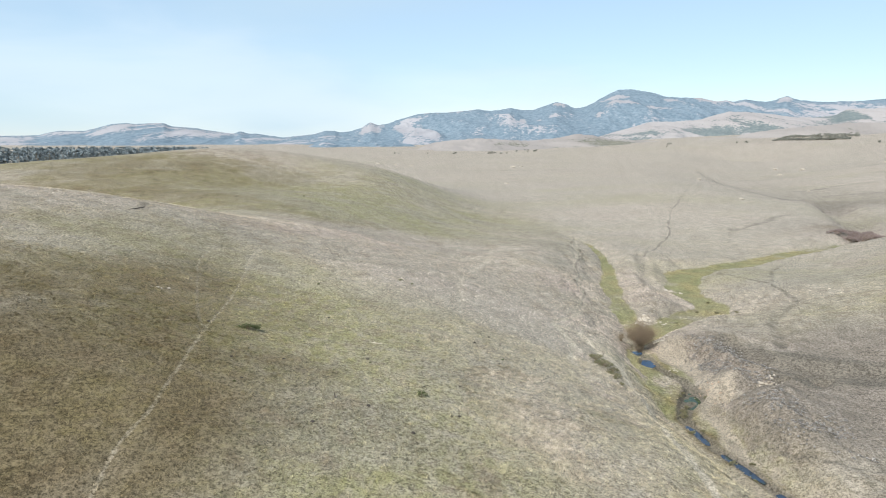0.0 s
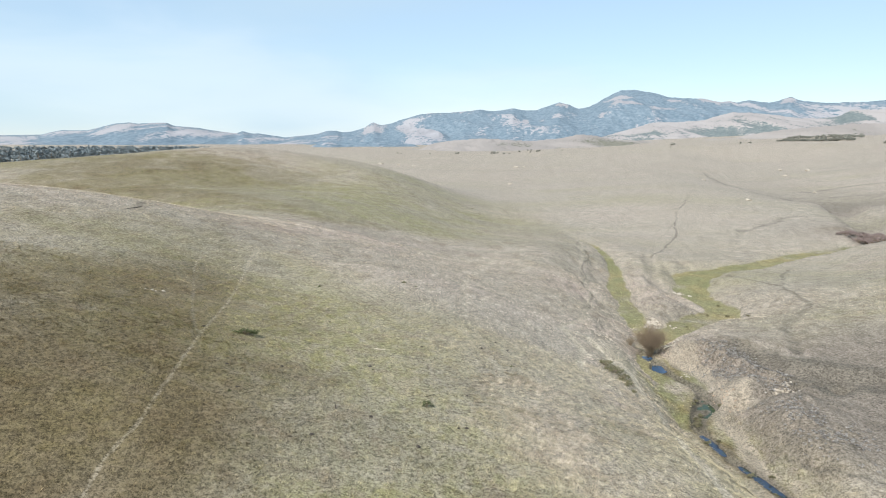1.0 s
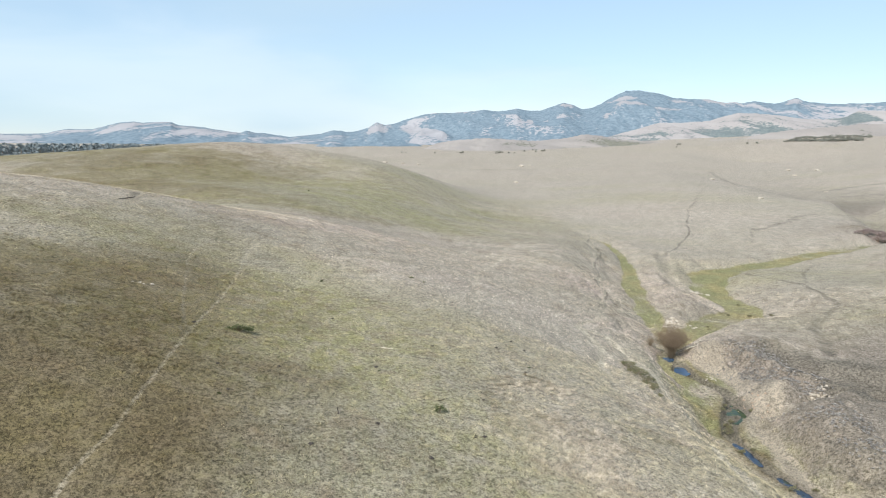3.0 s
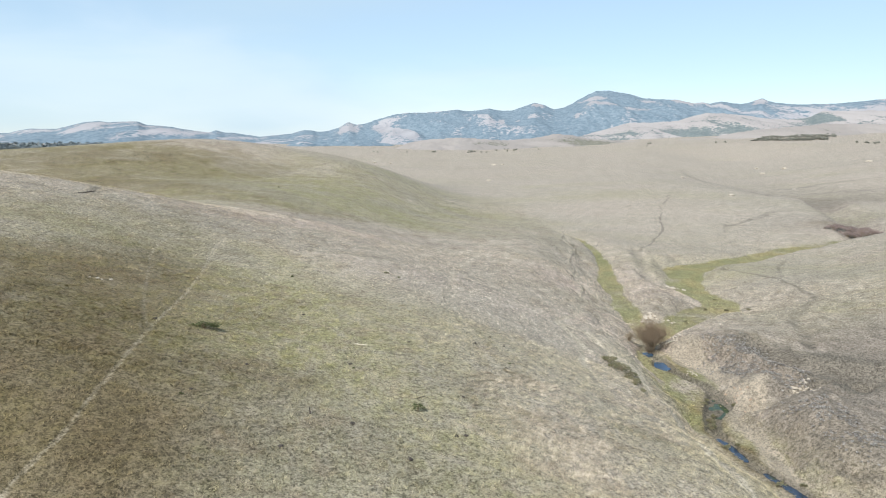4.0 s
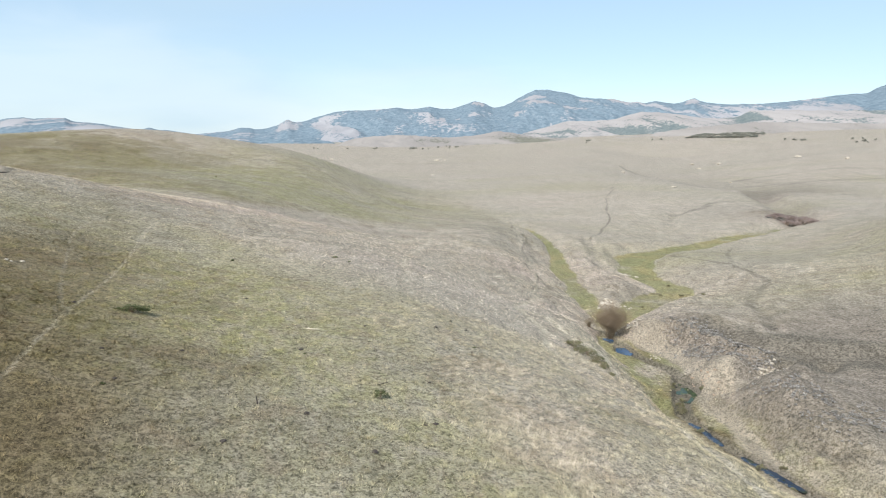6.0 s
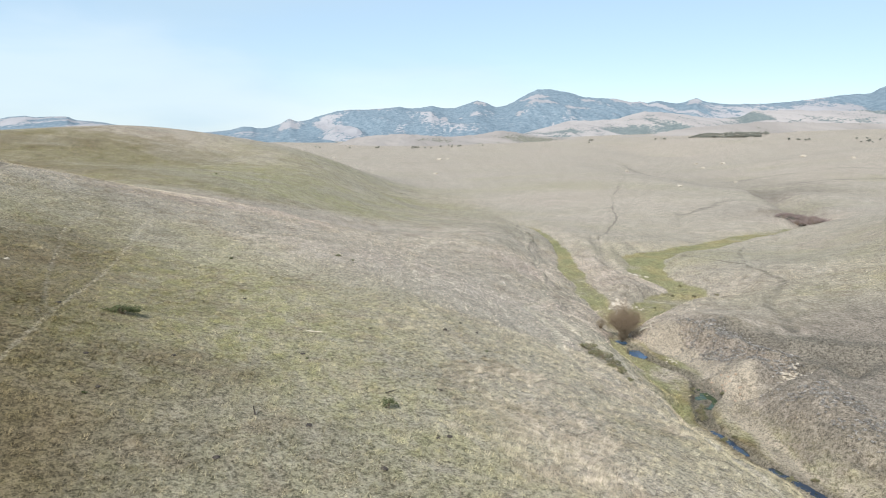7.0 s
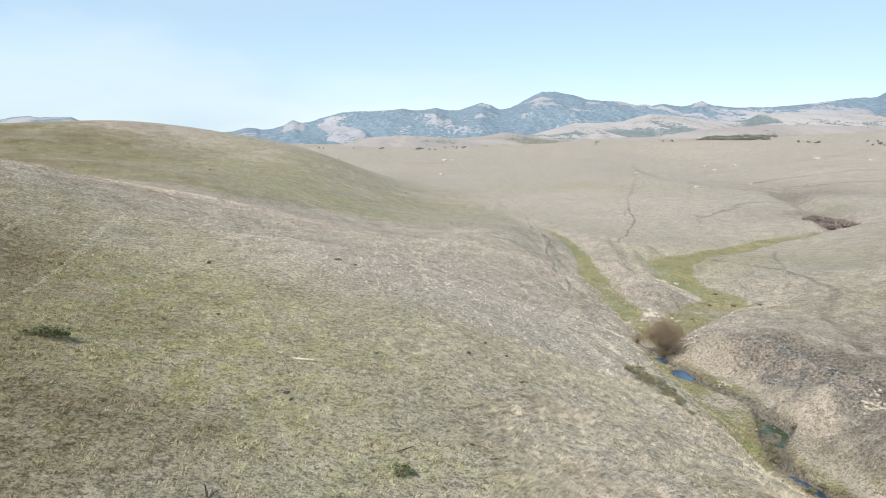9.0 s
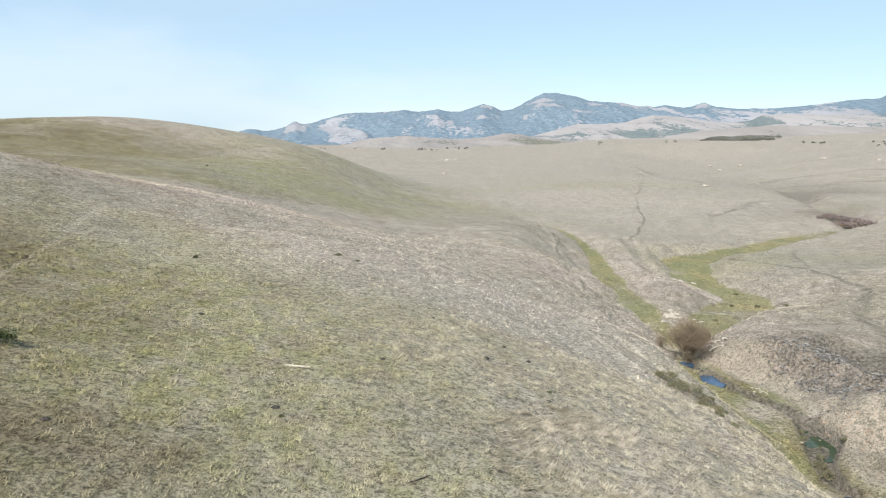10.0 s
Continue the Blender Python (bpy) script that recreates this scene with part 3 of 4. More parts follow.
GREYS = [(48, 84, 15, 22, 0, 0.28), (62, 100, 20, 16, 0, 0.12), (37, 97, 2.5, 6, 15, 0.6), (38.5, 90, 3.5, 5, 20, 0.6), (40.5, 74, 7, 7, 0, 0.7), (57, 84, 18, 12, -15, 0.3), (37, 70, 5, 6, 0, 0.45), (40, 128, 6, 18, 8, 0.3), (66, 92, 18, 10, -15, 0.25), (130, 238, 40, 20, 30, 0.4), (27, 118, 4, 14, 5, 0.3),
         (230, 340, 70, 80, 0, 0.2), (56, 130, 12, 14, 0, 0.25), (46, 58, 14, 14, 0, 0.4), (190, 318, 50, 30, -28, 0.2), (75, 120, 26, 24, 0, 0.15), (36.5, 89, 2.5, 5, 10, 0.3), (36, 74, 4, 6, 0, 0.4), (50, 76, 14, 10, 0, 0.35), (34, 135, 3, 16, 0, 0.2)]
# dark patches; shade at the notch head (43.5, 85) is painted in
DARK_PATCHES = [(44, 91, 5, 2.6, -38, 0.6), (50.5, 87, 7, 3, -28, 0.45), (41, 90, 4.5, 1.6, -30, 0.5), (47.5, 84, 8, 2.6, -32, 0.75), (55, 81, 10, 4, -25, 0.3), (49, 93, 9, 2.4, -20, 0.3), (43.5, 85.0, 2.0, 1.2, -20, 0.8), (40, 77, 3, 2.5, 0, 0.35), (129, 220, 12, 7, 40, 0.6)]
SOILS = [(33.6, 99.5, 1.6, 3.5, 10, 0.75), (34.4, 94, 1.3, 3.0, 5, 0.6), (35.2, 86.5, 2.0, 2.0, 0, 0.7), (33.2, 81.8, 1.5, 2.2, 20, 0.9), (32.4, 100, 0.8, 3, 0, 0.6), (33.0, 84.4, 1.2, 2, 0, 0.5), (30.6, 78, 0.8, 4, 0, 0.5), (33.6, 96, 0.9, 4, 10, 0.7), (33.6, 84.8, 1.7, 2.6, 0, 1.0), (35.4, 121.2, 1.8, 1.7, 0, 1.0), (34, 90, 1.0, 3, 0, 0.5), (39.6, 85, 1.6, 0.8, 30, 0.8), (30.4, 72, 0.7, 5, -8, 0.6), (34.0, 103.5, 0.8, 2.6, 10, 0.7), (48.5, 149, 1.6, 2, 0, 0.7), (32.2, 105, 0.8, 2, 0, 0.6), (29.5, 62, 2.0, 8, 0, 0.35)]


def patches(rows, x, y):
    out = np.zeros(np.shape(x))
    for cx, cy, a, b, turn, amount in rows:
        c, s = math.cos(radians(turn)), math.sin(radians(turn))
        u, v = ((x - cx) * c + (y - cy) * s) / a, (-(x - cx) * s + (y - cy) * c) / b
        out = out + amount * np.exp(-((u * u + v * v) ** 1.5) * 0.6)
    return out


def lines(rows, x, y, wobble):
    out = np.zeros(np.shape(x))
    for line, half, amount in rows:
        pts = np.array(line)
        box = (x > pts[:, 0].min() - 9) & (x < pts[:, 0].max() + 9) & (y > pts[:, 1].min() - 9) & (y < pts[:, 1].max() + 9)
        d, _ = along([(*p, 0) for p in line], x[box] + wobble[box], y[box] + wobble[box] * 0.6)
        out[box] = np.maximum(out[box], amount * (1 - ease(d, half * 0.6, half * 1.7)))
    return out


def cover(x, y):
    """What grows where, with the painted haze and darkening, each 0 to 1."""
    wob = ragged(x, y)
    stray = 2.2 * fbm(x / 16, y / 16, 3, 67) * ease(np.hypot(x, y), 60, 150) + 0.16 * fbm(x / 6, y / 6, 2, 69)
    d = {}
    course = np.full(np.shape(x), 1e9)
    for line, _, _, _ in COURSES[:4]:
        dist, (_, half) = along(line, x, y)
        course = np.minimum(course, dist + wob * np.minimum(1, half / 2.2) - half)
    moist = 1 - ease(course, -0.3, 0.9)
    bed, (_, bedhalf) = along(CREEK, x, y)
    d["trail"] = lines(TRAILS, x, y, stray)
    d["damp_dark"] = np.clip(lines(DARK_LINES, x, y, stray) + patches(DARK_PATCHES, x, y) + 0.8 * (1 - ease(bed - bedhalf, 0.1, 0.9)) * (y < 104) * 1.25, 0, 1)
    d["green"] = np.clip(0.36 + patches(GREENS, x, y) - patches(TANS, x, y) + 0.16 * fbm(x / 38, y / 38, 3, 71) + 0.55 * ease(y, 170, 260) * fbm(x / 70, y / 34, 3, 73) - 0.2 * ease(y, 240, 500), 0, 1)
    d["lush"] = np.clip(moist * ease(y, 64, 90) * (1 - 0.7 * ease(y, 185, 230)) * (0.45 + 0.9 * vnoise(x / 5, y / 5, 97)) * (0.7 + 0.3 * ease(y, 100, 112)) + 0.5 * patches([(25.6, 85, 1.7, 6.5, 8, 1.3)], x, y), 0, 1)
    d["russet"] = np.clip(patches(RUSSET_SHADES, x, y) + 0.7 * (1 - ease(bed - bedhalf, 0.4, 2.0)) * (y < 100) * (0.3 + vnoise(x / 1.5, y / 1.5, 103)), 0, 1)
    vale, _ = along(EAST_VALE, x, y)
    far, _ = along(FAR_VALE, x, y)
    d["grey"] = np.clip(patches(GREYS, x, y) + 0.25 * (1 - ease(vale + 3 * wob, 2, 16)) * ease(y, 225, 260) + 0.3 * (1 - ease(far + 18 * fbm(x / 40, y / 60, 3, 107), 18, 55)) * (1 - ease(y, 520, 700)), 0, 1)
    # pale: distance haze by y, plus lightened patches on the nearer slopes
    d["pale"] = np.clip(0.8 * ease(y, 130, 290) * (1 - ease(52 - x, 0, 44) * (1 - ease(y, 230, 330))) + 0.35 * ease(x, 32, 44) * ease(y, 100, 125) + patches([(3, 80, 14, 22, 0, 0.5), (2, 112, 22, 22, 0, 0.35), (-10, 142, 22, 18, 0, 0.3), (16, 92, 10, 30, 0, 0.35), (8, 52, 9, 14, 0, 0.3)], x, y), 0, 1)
    d["soil"] = np.clip(patches(SOILS, x, y) + 0.3 * (1 - ease(course, 0.0, 1.0)) * (1 - ease(y, 96, 106)), 0, 1)
    return d


gx = np.concatenate([steps(-45, -31, 0.5, -4700, -31.1, 1.045, 1.05), steps(-31, -18, 0.22, -31.1, -18.1, 1.05, 1.05), steps(-17.5, 14, 0.5, -17.6, 13.9, 1.05, 1.05), steps(14.2, 46, 0.25, 14.1, 45.9, 1.05, 1.05), steps(46.5, 70, 0.5, 46.4, 4700, 1.05, 1.025)])
gx = np.unique(np.round(gx, 3))
gy = steps(36, 140, 0.45, -1500, 4700, 1.12, 1.012)
X, Y = np.meshgrid(gx, gy)
X, Y = X.ravel(), Y.ravel()
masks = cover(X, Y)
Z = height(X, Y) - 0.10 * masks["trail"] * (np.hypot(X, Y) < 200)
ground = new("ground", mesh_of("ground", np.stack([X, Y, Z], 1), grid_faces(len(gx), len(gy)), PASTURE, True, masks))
tagged(ground, "rolling pasture of dry straw-coloured and green grass with worn trails", "ground", kind="structure")


# ---------------------------------------------------------------- distant ranges
def hill_range(name, label, material, crest, az0, az1, r_foot, r_crest, r_back, n_az, n_r, rough, size, seed, cover_of, sink=12.0, jag=0.010, folds=0.9):
    """A range of hills: its skyline as azimuth and angle of rise, its spurs and gullies by noise."""
    az = np.linspace(az0, az1, n_az)
    pts = np.array(crest)
    soft = max(0.08, (az1 - az0) / n_az)
    rise = sum(np.interp(az + k * soft, pts[:, 0], pts[:, 1]) for k in (-1, 0, 1)) / 3
    rr = np.concatenate([np.linspace(r_foot, r_crest, n_r), np.linspace(r_crest, r_back, n_r // 4)[1:]])
    A, R = np.meshgrid(az, rr)
    rise = np.broadcast_to(rise, A.shape)
    x, y = R * np.sin(np.radians(A)), R * np.cos(np.radians(A))
    top = 28.0 + r_crest * np.tan(np.radians(rise))
    t = (R - r_foot) / (r_crest - r_foot)
    up = np.where(t <= 1, np.clip(t, 0, 1) ** 1.25, 1 - 0.5 * (t - 1) / ((r_back - r_crest) / (r_crest - r_foot)))
    bend = 0.35 * size * fbm(x / (1.6 * size), y / (1.6 * size), 2, seed + 31)
    ridged = 1 - np.abs(fbm((x + bend) / size, y / size * 0.35, 5, seed))
    gully = 1 - np.abs(fbm((x + 0.6 * bend) / (0.36 * size), y / size * 0.5, 4, seed + 17))
    fall = np.clip(4 * t * (1 - t), 0, 1)
    z = (top + sink) * up - sink + rough * fall * ((ridged - 0.75) + 0.4 * (gully - 0.75)) * (top + 60) + (jag * top + 1.0) * (fbm(A / 0.5, R / 60, 4, seed + 7) + 0.5 * fbm(A / 0.14, R / 40, 2, seed + 9)) * np.clip(t, 0, 1)
    ob = new(name, mesh_of(name, np.stack([x.ravel(), y.ravel(), z.ravel()], 1), grid_faces(n_az, len(rr)), material, True, {"cover": (cover_of(A, t) + folds * (0.75 - ridged) + 0.6 * folds * (0.75 - gully)).ravel()}))
    return tagged(ob, label, "mountain" if top.max() > 200 else "hill", kind="structure")


CREST = [(-60, 0.5), (-45, 0.6), (-31.4, 0.34), (-29.1, 0.39), (-28.5, 0.58), (-27.8, 0.7), (-26.2, 0.71), (-25.1, 1.04), (-24.4, 1.2), (-23.5, 1.29), (-22.9, 1.22), (-21.0, 1.32), (-20.5, 1.07),
         (-18.8, 0.96), (-18.0, 0.8), (-16.1, 0.55), (-15.6, 0.72), (-15.0, 0.56), (-14.4, 0.56), (-12.5, 0.26), (-10.1, 0.52), (-9.2, 0.79), (-8.5, 0.79), (-8.1, 0.66), (-7.3, 0.75), (-6.4, 1.01), (-5.7, 1.45), (-5.1, 1.23),
         (-4.4, 1.32), (-3.7, 1.58), (-2.0, 2.06), (-1.1, 2.2), (0.3, 2.2), (2.7, 2.45), (3.8, 2.32), (5.3, 2.53), (6.2, 2.36), (7.1, 2.39), (8.0, 2.73), (8.8, 2.99), (9.5, 2.81), (10.3, 2.5), (11.0, 2.63), (11.6, 2.87),
         (12.2, 3.25), (12.9, 3.62), (13.5, 3.82), (14.3, 3.89), (15.1, 3.75), (16.2, 3.52), (16.8, 3.31), (17.6, 3.21), (19.4, 3.14), (20.6, 2.87), (21.2, 2.94), (21.7, 2.81), (22.5, 2.99), (23.8, 2.76),
         (24.4, 2.87), (24.9, 3.09), (25.2, 3.17), (25.6, 2.96), (26.2, 2.83), (27.2, 2.69), (29.8, 2.7), (31.2, 2.81), (32.7, 2.96), (34.5, 3.2), (36.3, 3.3), (36.8, 3.62), (37.7, 3.97), (40, 4.2), (48, 3.6), (60, 2.5)]
# bare grass slopes on the mountains: azimuth, share of the way up, spread in both, amount
BARE = [(-2.6, 0.66, 1.3, 0.22, 0.5), (-0.6, 0.45, 1.0, 0.20, 0.4), (8.9, 0.95, 0.7, 0.05, 0.8), (13.4, 0.84, 0.9, 0.03, 0.9), (15.6, 0.72, 1.9, 0.035, 0.7), (13.8, 0.70, 1.0, 0.03, 0.6), (17.2, 0.90, 0.6, 0.03, 0.7), (19.8, 0.97, 0.65, 0.05, 1.2),
        (25.0, 0.92, 0.4, 0.07, 1.1), (31, 0.66, 3.0, 0.12, 0.7), (35.5, 0.72, 2.0, 0.08, 0.6), (6.3, 0.60, 0.2, 0.05, 0.9), (8.6, 0.66, 0.3, 0.04, 0.8), (7.5, 0.68, 0.25, 0.04, 0.8), (12.0, 0.6, 0.4, 0.04, 0.6), (-24.6, 0.8, 1.6, 0.12, 0.3), (-19.6, 0.8, 1.4, 0.1, 0.4), (-6, 0.75, 0.9, 0.15, 0.5)]


def mountain_cover(a, t):
    c = 0.84 - 0.22 * (1 - ease(a, -3, 0.5)) + 0.08 * (1 - ease(a, -14, -9)) - 0.08 * ease(a, 26, 33)
    c = c + 0.5 * ease(t, 0.93, 0.99) * ((a > -28.6) & (a < -26.2) | (a > -24.6) & (a < -23) | (a > -4.6) & (a < -1.5) | (a > -9.6) & (a < -8))
    for a0, t0, da, dt, amount in BARE:
        c = c - amount * np.exp(-((a - a0) / da) ** 2 - ((t - t0) / dt) ** 2)
    return c


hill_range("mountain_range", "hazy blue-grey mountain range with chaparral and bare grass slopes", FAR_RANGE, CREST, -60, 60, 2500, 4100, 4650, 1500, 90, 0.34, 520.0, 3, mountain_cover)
RIDGE = [(-13, -1.2), (-11.2, -0.75), (-10.2, -0.25), (-9.4, -0.02), (-8.2, -0.17), (-6.0, -0.04), (-4.2, -0.13), (-2.6, -0.2), (-1.2, -0.7), (1, -1.4)]
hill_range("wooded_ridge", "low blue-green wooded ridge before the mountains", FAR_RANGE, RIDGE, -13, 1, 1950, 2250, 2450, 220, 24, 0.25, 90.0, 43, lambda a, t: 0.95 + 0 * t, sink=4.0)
FOOT = [(9, -2.0), (10.6, -0.7), (12.1, 0.39), (13.6, 0.8), (15.9, 1.44), (17.9, 1.47), (19.5, 1.6), (20.6, 1.97), (21.4, 2.17), (22.5, 2.11), (24.0, 1.97), (25.5, 1.71), (27.0, 1.65), (28.3, 1.78), (29.0, 2.2), (31.2, 2.2), (34, 2.15), (38, 2.1), (45, 1.7), (60, 1.2)]
hill_range("foothills", "pale grassy foothills with dark scrub in the folds", FOOT_RANGE, FOOT, 9, 60, 1500, 2450, 2900, 800, 60, 0.30, 240.0, 13,
           lambda a, t: 0.36 + 0.30 * ease(a, 12.5, 15) * (1 - ease(a, 19, 21)) * (1 - ease(t, 0.55, 0.85)) + 0.35 * np.exp(-((a - 23.5) / 1.4) ** 2 - ((t - 0.62) / 0.14) ** 2) - 0.1 * ease(t, 0.86, 0.97) + 0.1 * ease(a, 25, 28), sink=5.0)
LOW = [(-14, -1.4), (-9.9, -0.83), (-2.0, -0.57), (-1.1, -0.13), (0.7, 0.14), (2.9, 0.27), (6.5, 0.09), (8.7, 0.26), (10.4, 0.61), (11.7, 0.48), (13.0, 0.22), (18.0, -0.04), (19.9, 0.25), (21.9, 0.37), (23.4, 0.69), (24.8, 0.92), (27.0, 1.1), (29.0, 1.3), (31.3, 1.3), (38, 1.15), (60, 0.6)]
hill_range("low_hills", "low straw-coloured hills at the edge of the plain", LOW_RANGE, LOW, -14, 60, 1050, 1480, 1900, 700, 40, 0.12, 120.0, 23,
           lambda a, t: 0.08 + 0.45 * np.exp(-((a - 13.6) / 2.6) ** 2) * (1 - ease(t, 0.86, 0.96)) + 0.3 * np.exp(-((a - 4.8) / 2.4) ** 2 - ((t - 0.75) / 0.12) ** 2), sink=0.0, folds=0.5)


# ---------------------------------------------------------------- builders
rng = np.random.default_rng(7)


def part(name, mesh, parent, label=""):
    ob = new(name, mesh)
    ob.parent = parent
    return tagged(ob, label) if label else ob


def base_at(name, x, y, label, category, group="", turn=0.0, size=1.0, sink=0.03):
    """The empty at a thing's foot, on the ground."""
    ob = new(name)
    ob.matrix_world = pose(x, y, float(height(x, y)) - sink, 0, 0, turn)
    ob.scale = (size, size, size)
    return tagged(ob, label, category, group)


def soup(name, tris, material, attrs=None):
    """A mesh of loose triangles or quads, from an array of corners (n, k, 3)."""
    tris = np.asarray(tris, np.float32)
    n, k, _ = tris.shape
    return mesh_of(name, tris.reshape(-1, 3), np.arange(n * k).reshape(n, k), material, False, attrs)


def leaves_in(lumps, count, size, flat=0.6):
    """Small four-cornered leaves strewn in the shells of some lumps (x, y, z, rx, ry, rz)."""
    lumps = np.array(lumps, float)
    weight = lumps[:, 3] * lumps[:, 4] + lumps[:, 4] * lumps[:, 5]
    which = rng.choice(len(lumps), count, p=weight / weight.sum())
    d = rng.normal(size=(count, 3))
    d /= np.linalg.norm(d, axis=1)[:, None]
    d[:, 2] = np.where(d[:, 2] < -0.25, -d[:, 2], d[:, 2])
    r = rng.uniform(0.35, 1.08, count)[:, None] ** 0.6
    centre = lumps[which, :3] + d * r * lumps[which, 3:]
    centre[:, 2] = np.maximum(centre[:, 2], 0.02)
    a = rng.normal(size=(count, 3))
    a[:, 2] *= flat
    a /= np.linalg.norm(a, axis=1)[:, None]
    b = np.cross(a, rng.normal(size=(count, 3)))
    b /= np.linalg.norm(b, axis=1)[:, None]
    s = size * rng.uniform(0.6, 1.4, count)[:, None]
    return np.stack([centre - a * s, centre + b * s * 0.45, centre + a * s, centre - b * s * 0.45], 1)


def rod(points, radii, sides=5):
    """A tapered tube along points, as quads."""
    p = np.array(points, float)
    quads, rings = [], []
    for k in range(len(p)):
        t = p[min(k + 1, len(p) - 1)] - p[max(k - 1, 0)]
        t /= np.linalg.norm(t) + 1e-9
        u = np.cross(t, (0.3, 0.9, 0.1) if abs(t[2]) > 0.8 else (0, 0, 1.0))
        u /= np.linalg.norm(u) + 1e-9
        w = np.cross(t, u)
        ang = np.linspace(0, 2 * np.pi, sides, endpoint=False)
        rings.append(p[k] + radii[k] * (np.cos(ang)[:, None] * u + np.sin(ang)[:, None] * w))
    for a, b in zip(rings, rings[1:]):
        for i in range(sides):
            j = (i + 1) % sides
            quads.append([a[i], a[j], b[j], b[i]])
    for ring, flip in ((rings[0], True), (rings[-1], False)):
        c = ring.mean(0)
        for i in range(sides):
            j = (i + 1) % sides
            quads.append([ring[j], ring[i], c, c] if flip else [ring[i], ring[j], c, c])
    return quads


def stems(count, reach, tall, thick, splits=2, sides=4, low=0.2):
    """Branching stems from one foot."""
    quads, tips = [], []
    for _ in range(count):
        a = rng.uniform(0, 2 * np.pi)
        lean = rng.uniform(low, 1.0)
        foot = rng.normal(0, 0.06 * reach, 3) * (1, 1, 0)
        tip = foot + np.array([math.cos(a) * reach * lean, math.sin(a) * reach * lean, tall * rng.uniform(0.6, 1.0) * (1.15 - 0.45 * lean)])
        mid = foot + (tip - foot) * 0.5 + np.array([0, 0, 0.14 * tall]) + rng.normal(0, 0.05 * reach, 3)
        quads += rod([foot, mid, tip], [thick, thick * 0.6, thick * 0.12], sides)
        for _ in range(splits):
            f = rng.uniform(0.3, 0.9)
            s = foot + (mid - foot) * min(1, 2 * f) + (tip - mid) * max(0, 2 * f - 1)
            e = s + np.array([rng.normal(0, 0.25 * reach), rng.normal(0, 0.25 * reach), rng.uniform(0.1, 0.35) * tall])
            quads += rod([s, (s + e) / 2 + rng.normal(0, 0.02 * reach, 3), e], [thick * 0.4, thick * 0.25, thick * 0.08], 3)
            tips.append(e)
        tips.append(tip)
    return quads, np.array(tips)


def stone_mesh(name, material, size, rough=0.28, seed=0, flat=0.6, cuts=2):
    bm = bmesh.new()
    bmesh.ops.create_icosphere(bm, subdivisions=cuts, radius=1.0)
    for v in bm.verts:
        q = Vector((v.co.x * 1.3 + seed * 3.1, v.co.y * 1.3 - seed, v.co.z * 1.3))
        v.co *= 1 + rough * noise.noise(q) + 0.4 * rough * noise.noise(q * 2.7)
        v.co.x, v.co.y, v.co.z = v.co.x * size, v.co.y * size * 0.8, v.co.z * size * flat
    me = bpy.data.meshes.new(name)
    bm.to_mesh(me)
    bm.free()
    me.materials.append(material)
    return me


# ---------------------------------------------------------------- water
def pool(name, label, line, material=WATER, level=-0.86):
    """A sheet of still water along a line of x, y, half-width, with a ragged edge."""
    pts = np.array(line, float)
    n = 24 * (len(pts) - 1) + 1
    s = np.linspace(0, len(pts) - 1, n)
    px, py, pw = (np.interp(s, np.arange(len(pts)), pts[:, k]) for k in range(3))
    px, py = (np.convolve(np.pad(q, 8, mode="edge"), np.ones(17) / 17, "valid") for q in (px, py))
    tx, ty = np.gradient(px), np.gradient(py)
    ln = np.hypot(tx, ty) + 1e-9
    nx, ny = ty / ln, -tx / ln
    far = np.arange(n) / (n - 1)
    rim = np.sqrt(np.clip(1 - (2 * far - 1) ** 8, 0.002, 1)) if len(pts) > 4 else np.sqrt(np.clip(1 - (2 * far - 1) ** 4, 0.002, 1))
    wl = pw * rim * (1 + 0.8 * fbm(py * 1.1, px * 0 + 3, 3, 5))
    wr = pw * rim * (1 + 0.8 * fbm(py * 1.1, px * 0 + 9, 3, 8))
    cols = [np.stack([px + nx * w, py + ny * w, np.full(n, level)], 1) for w in (-wl, -wl * 0.4, wr * 0.4, wr)]
    verts = np.stack(cols, 1).reshape(-1, 3)
    ob = new(name, mesh_of(name, verts, grid_faces(4, n), material))
    return tagged(ob, label, "water", kind="structure")


pool("water_1", "still blue pool under a bare willow bush", [(28.8, 103.3, 0.9), (29.2, 104.8, 1.2), (29.6, 106.6, 0.9)], level=-1.2)
pool("water_2", "small blue pool in the creek bed", [(28.8, 97.0, 0.9), (29.2, 98.8, 1.3), (29.7, 101.2, 0.8)], level=-1.18)
pool("water_3", "weedy green and blue pool in the creek", [(29.2, 81.8, 1.0), (30.6, 84.4, 1.9), (31.6, 88.4, 0.9)], WATER_WEEDY, level=-1.33)
for k, line in enumerate(([(28.0, 71.2, 0.4), (27.6, 74.0, 0.5), (27.4, 77.0, 0.45)], [(30.1, 62.6, 0.55), (29.4, 66.0, 0.65), (28.3, 69.6, 0.5)], [(31.0, 52.0, 0.7), (30.8, 57.0, 0.8), (30.5, 61.4, 0.6)])):
    pool("water_%d" % (4 + k), "dark narrow reach of the stream between cut banks", line, WATER_DARK, level=-1.24)


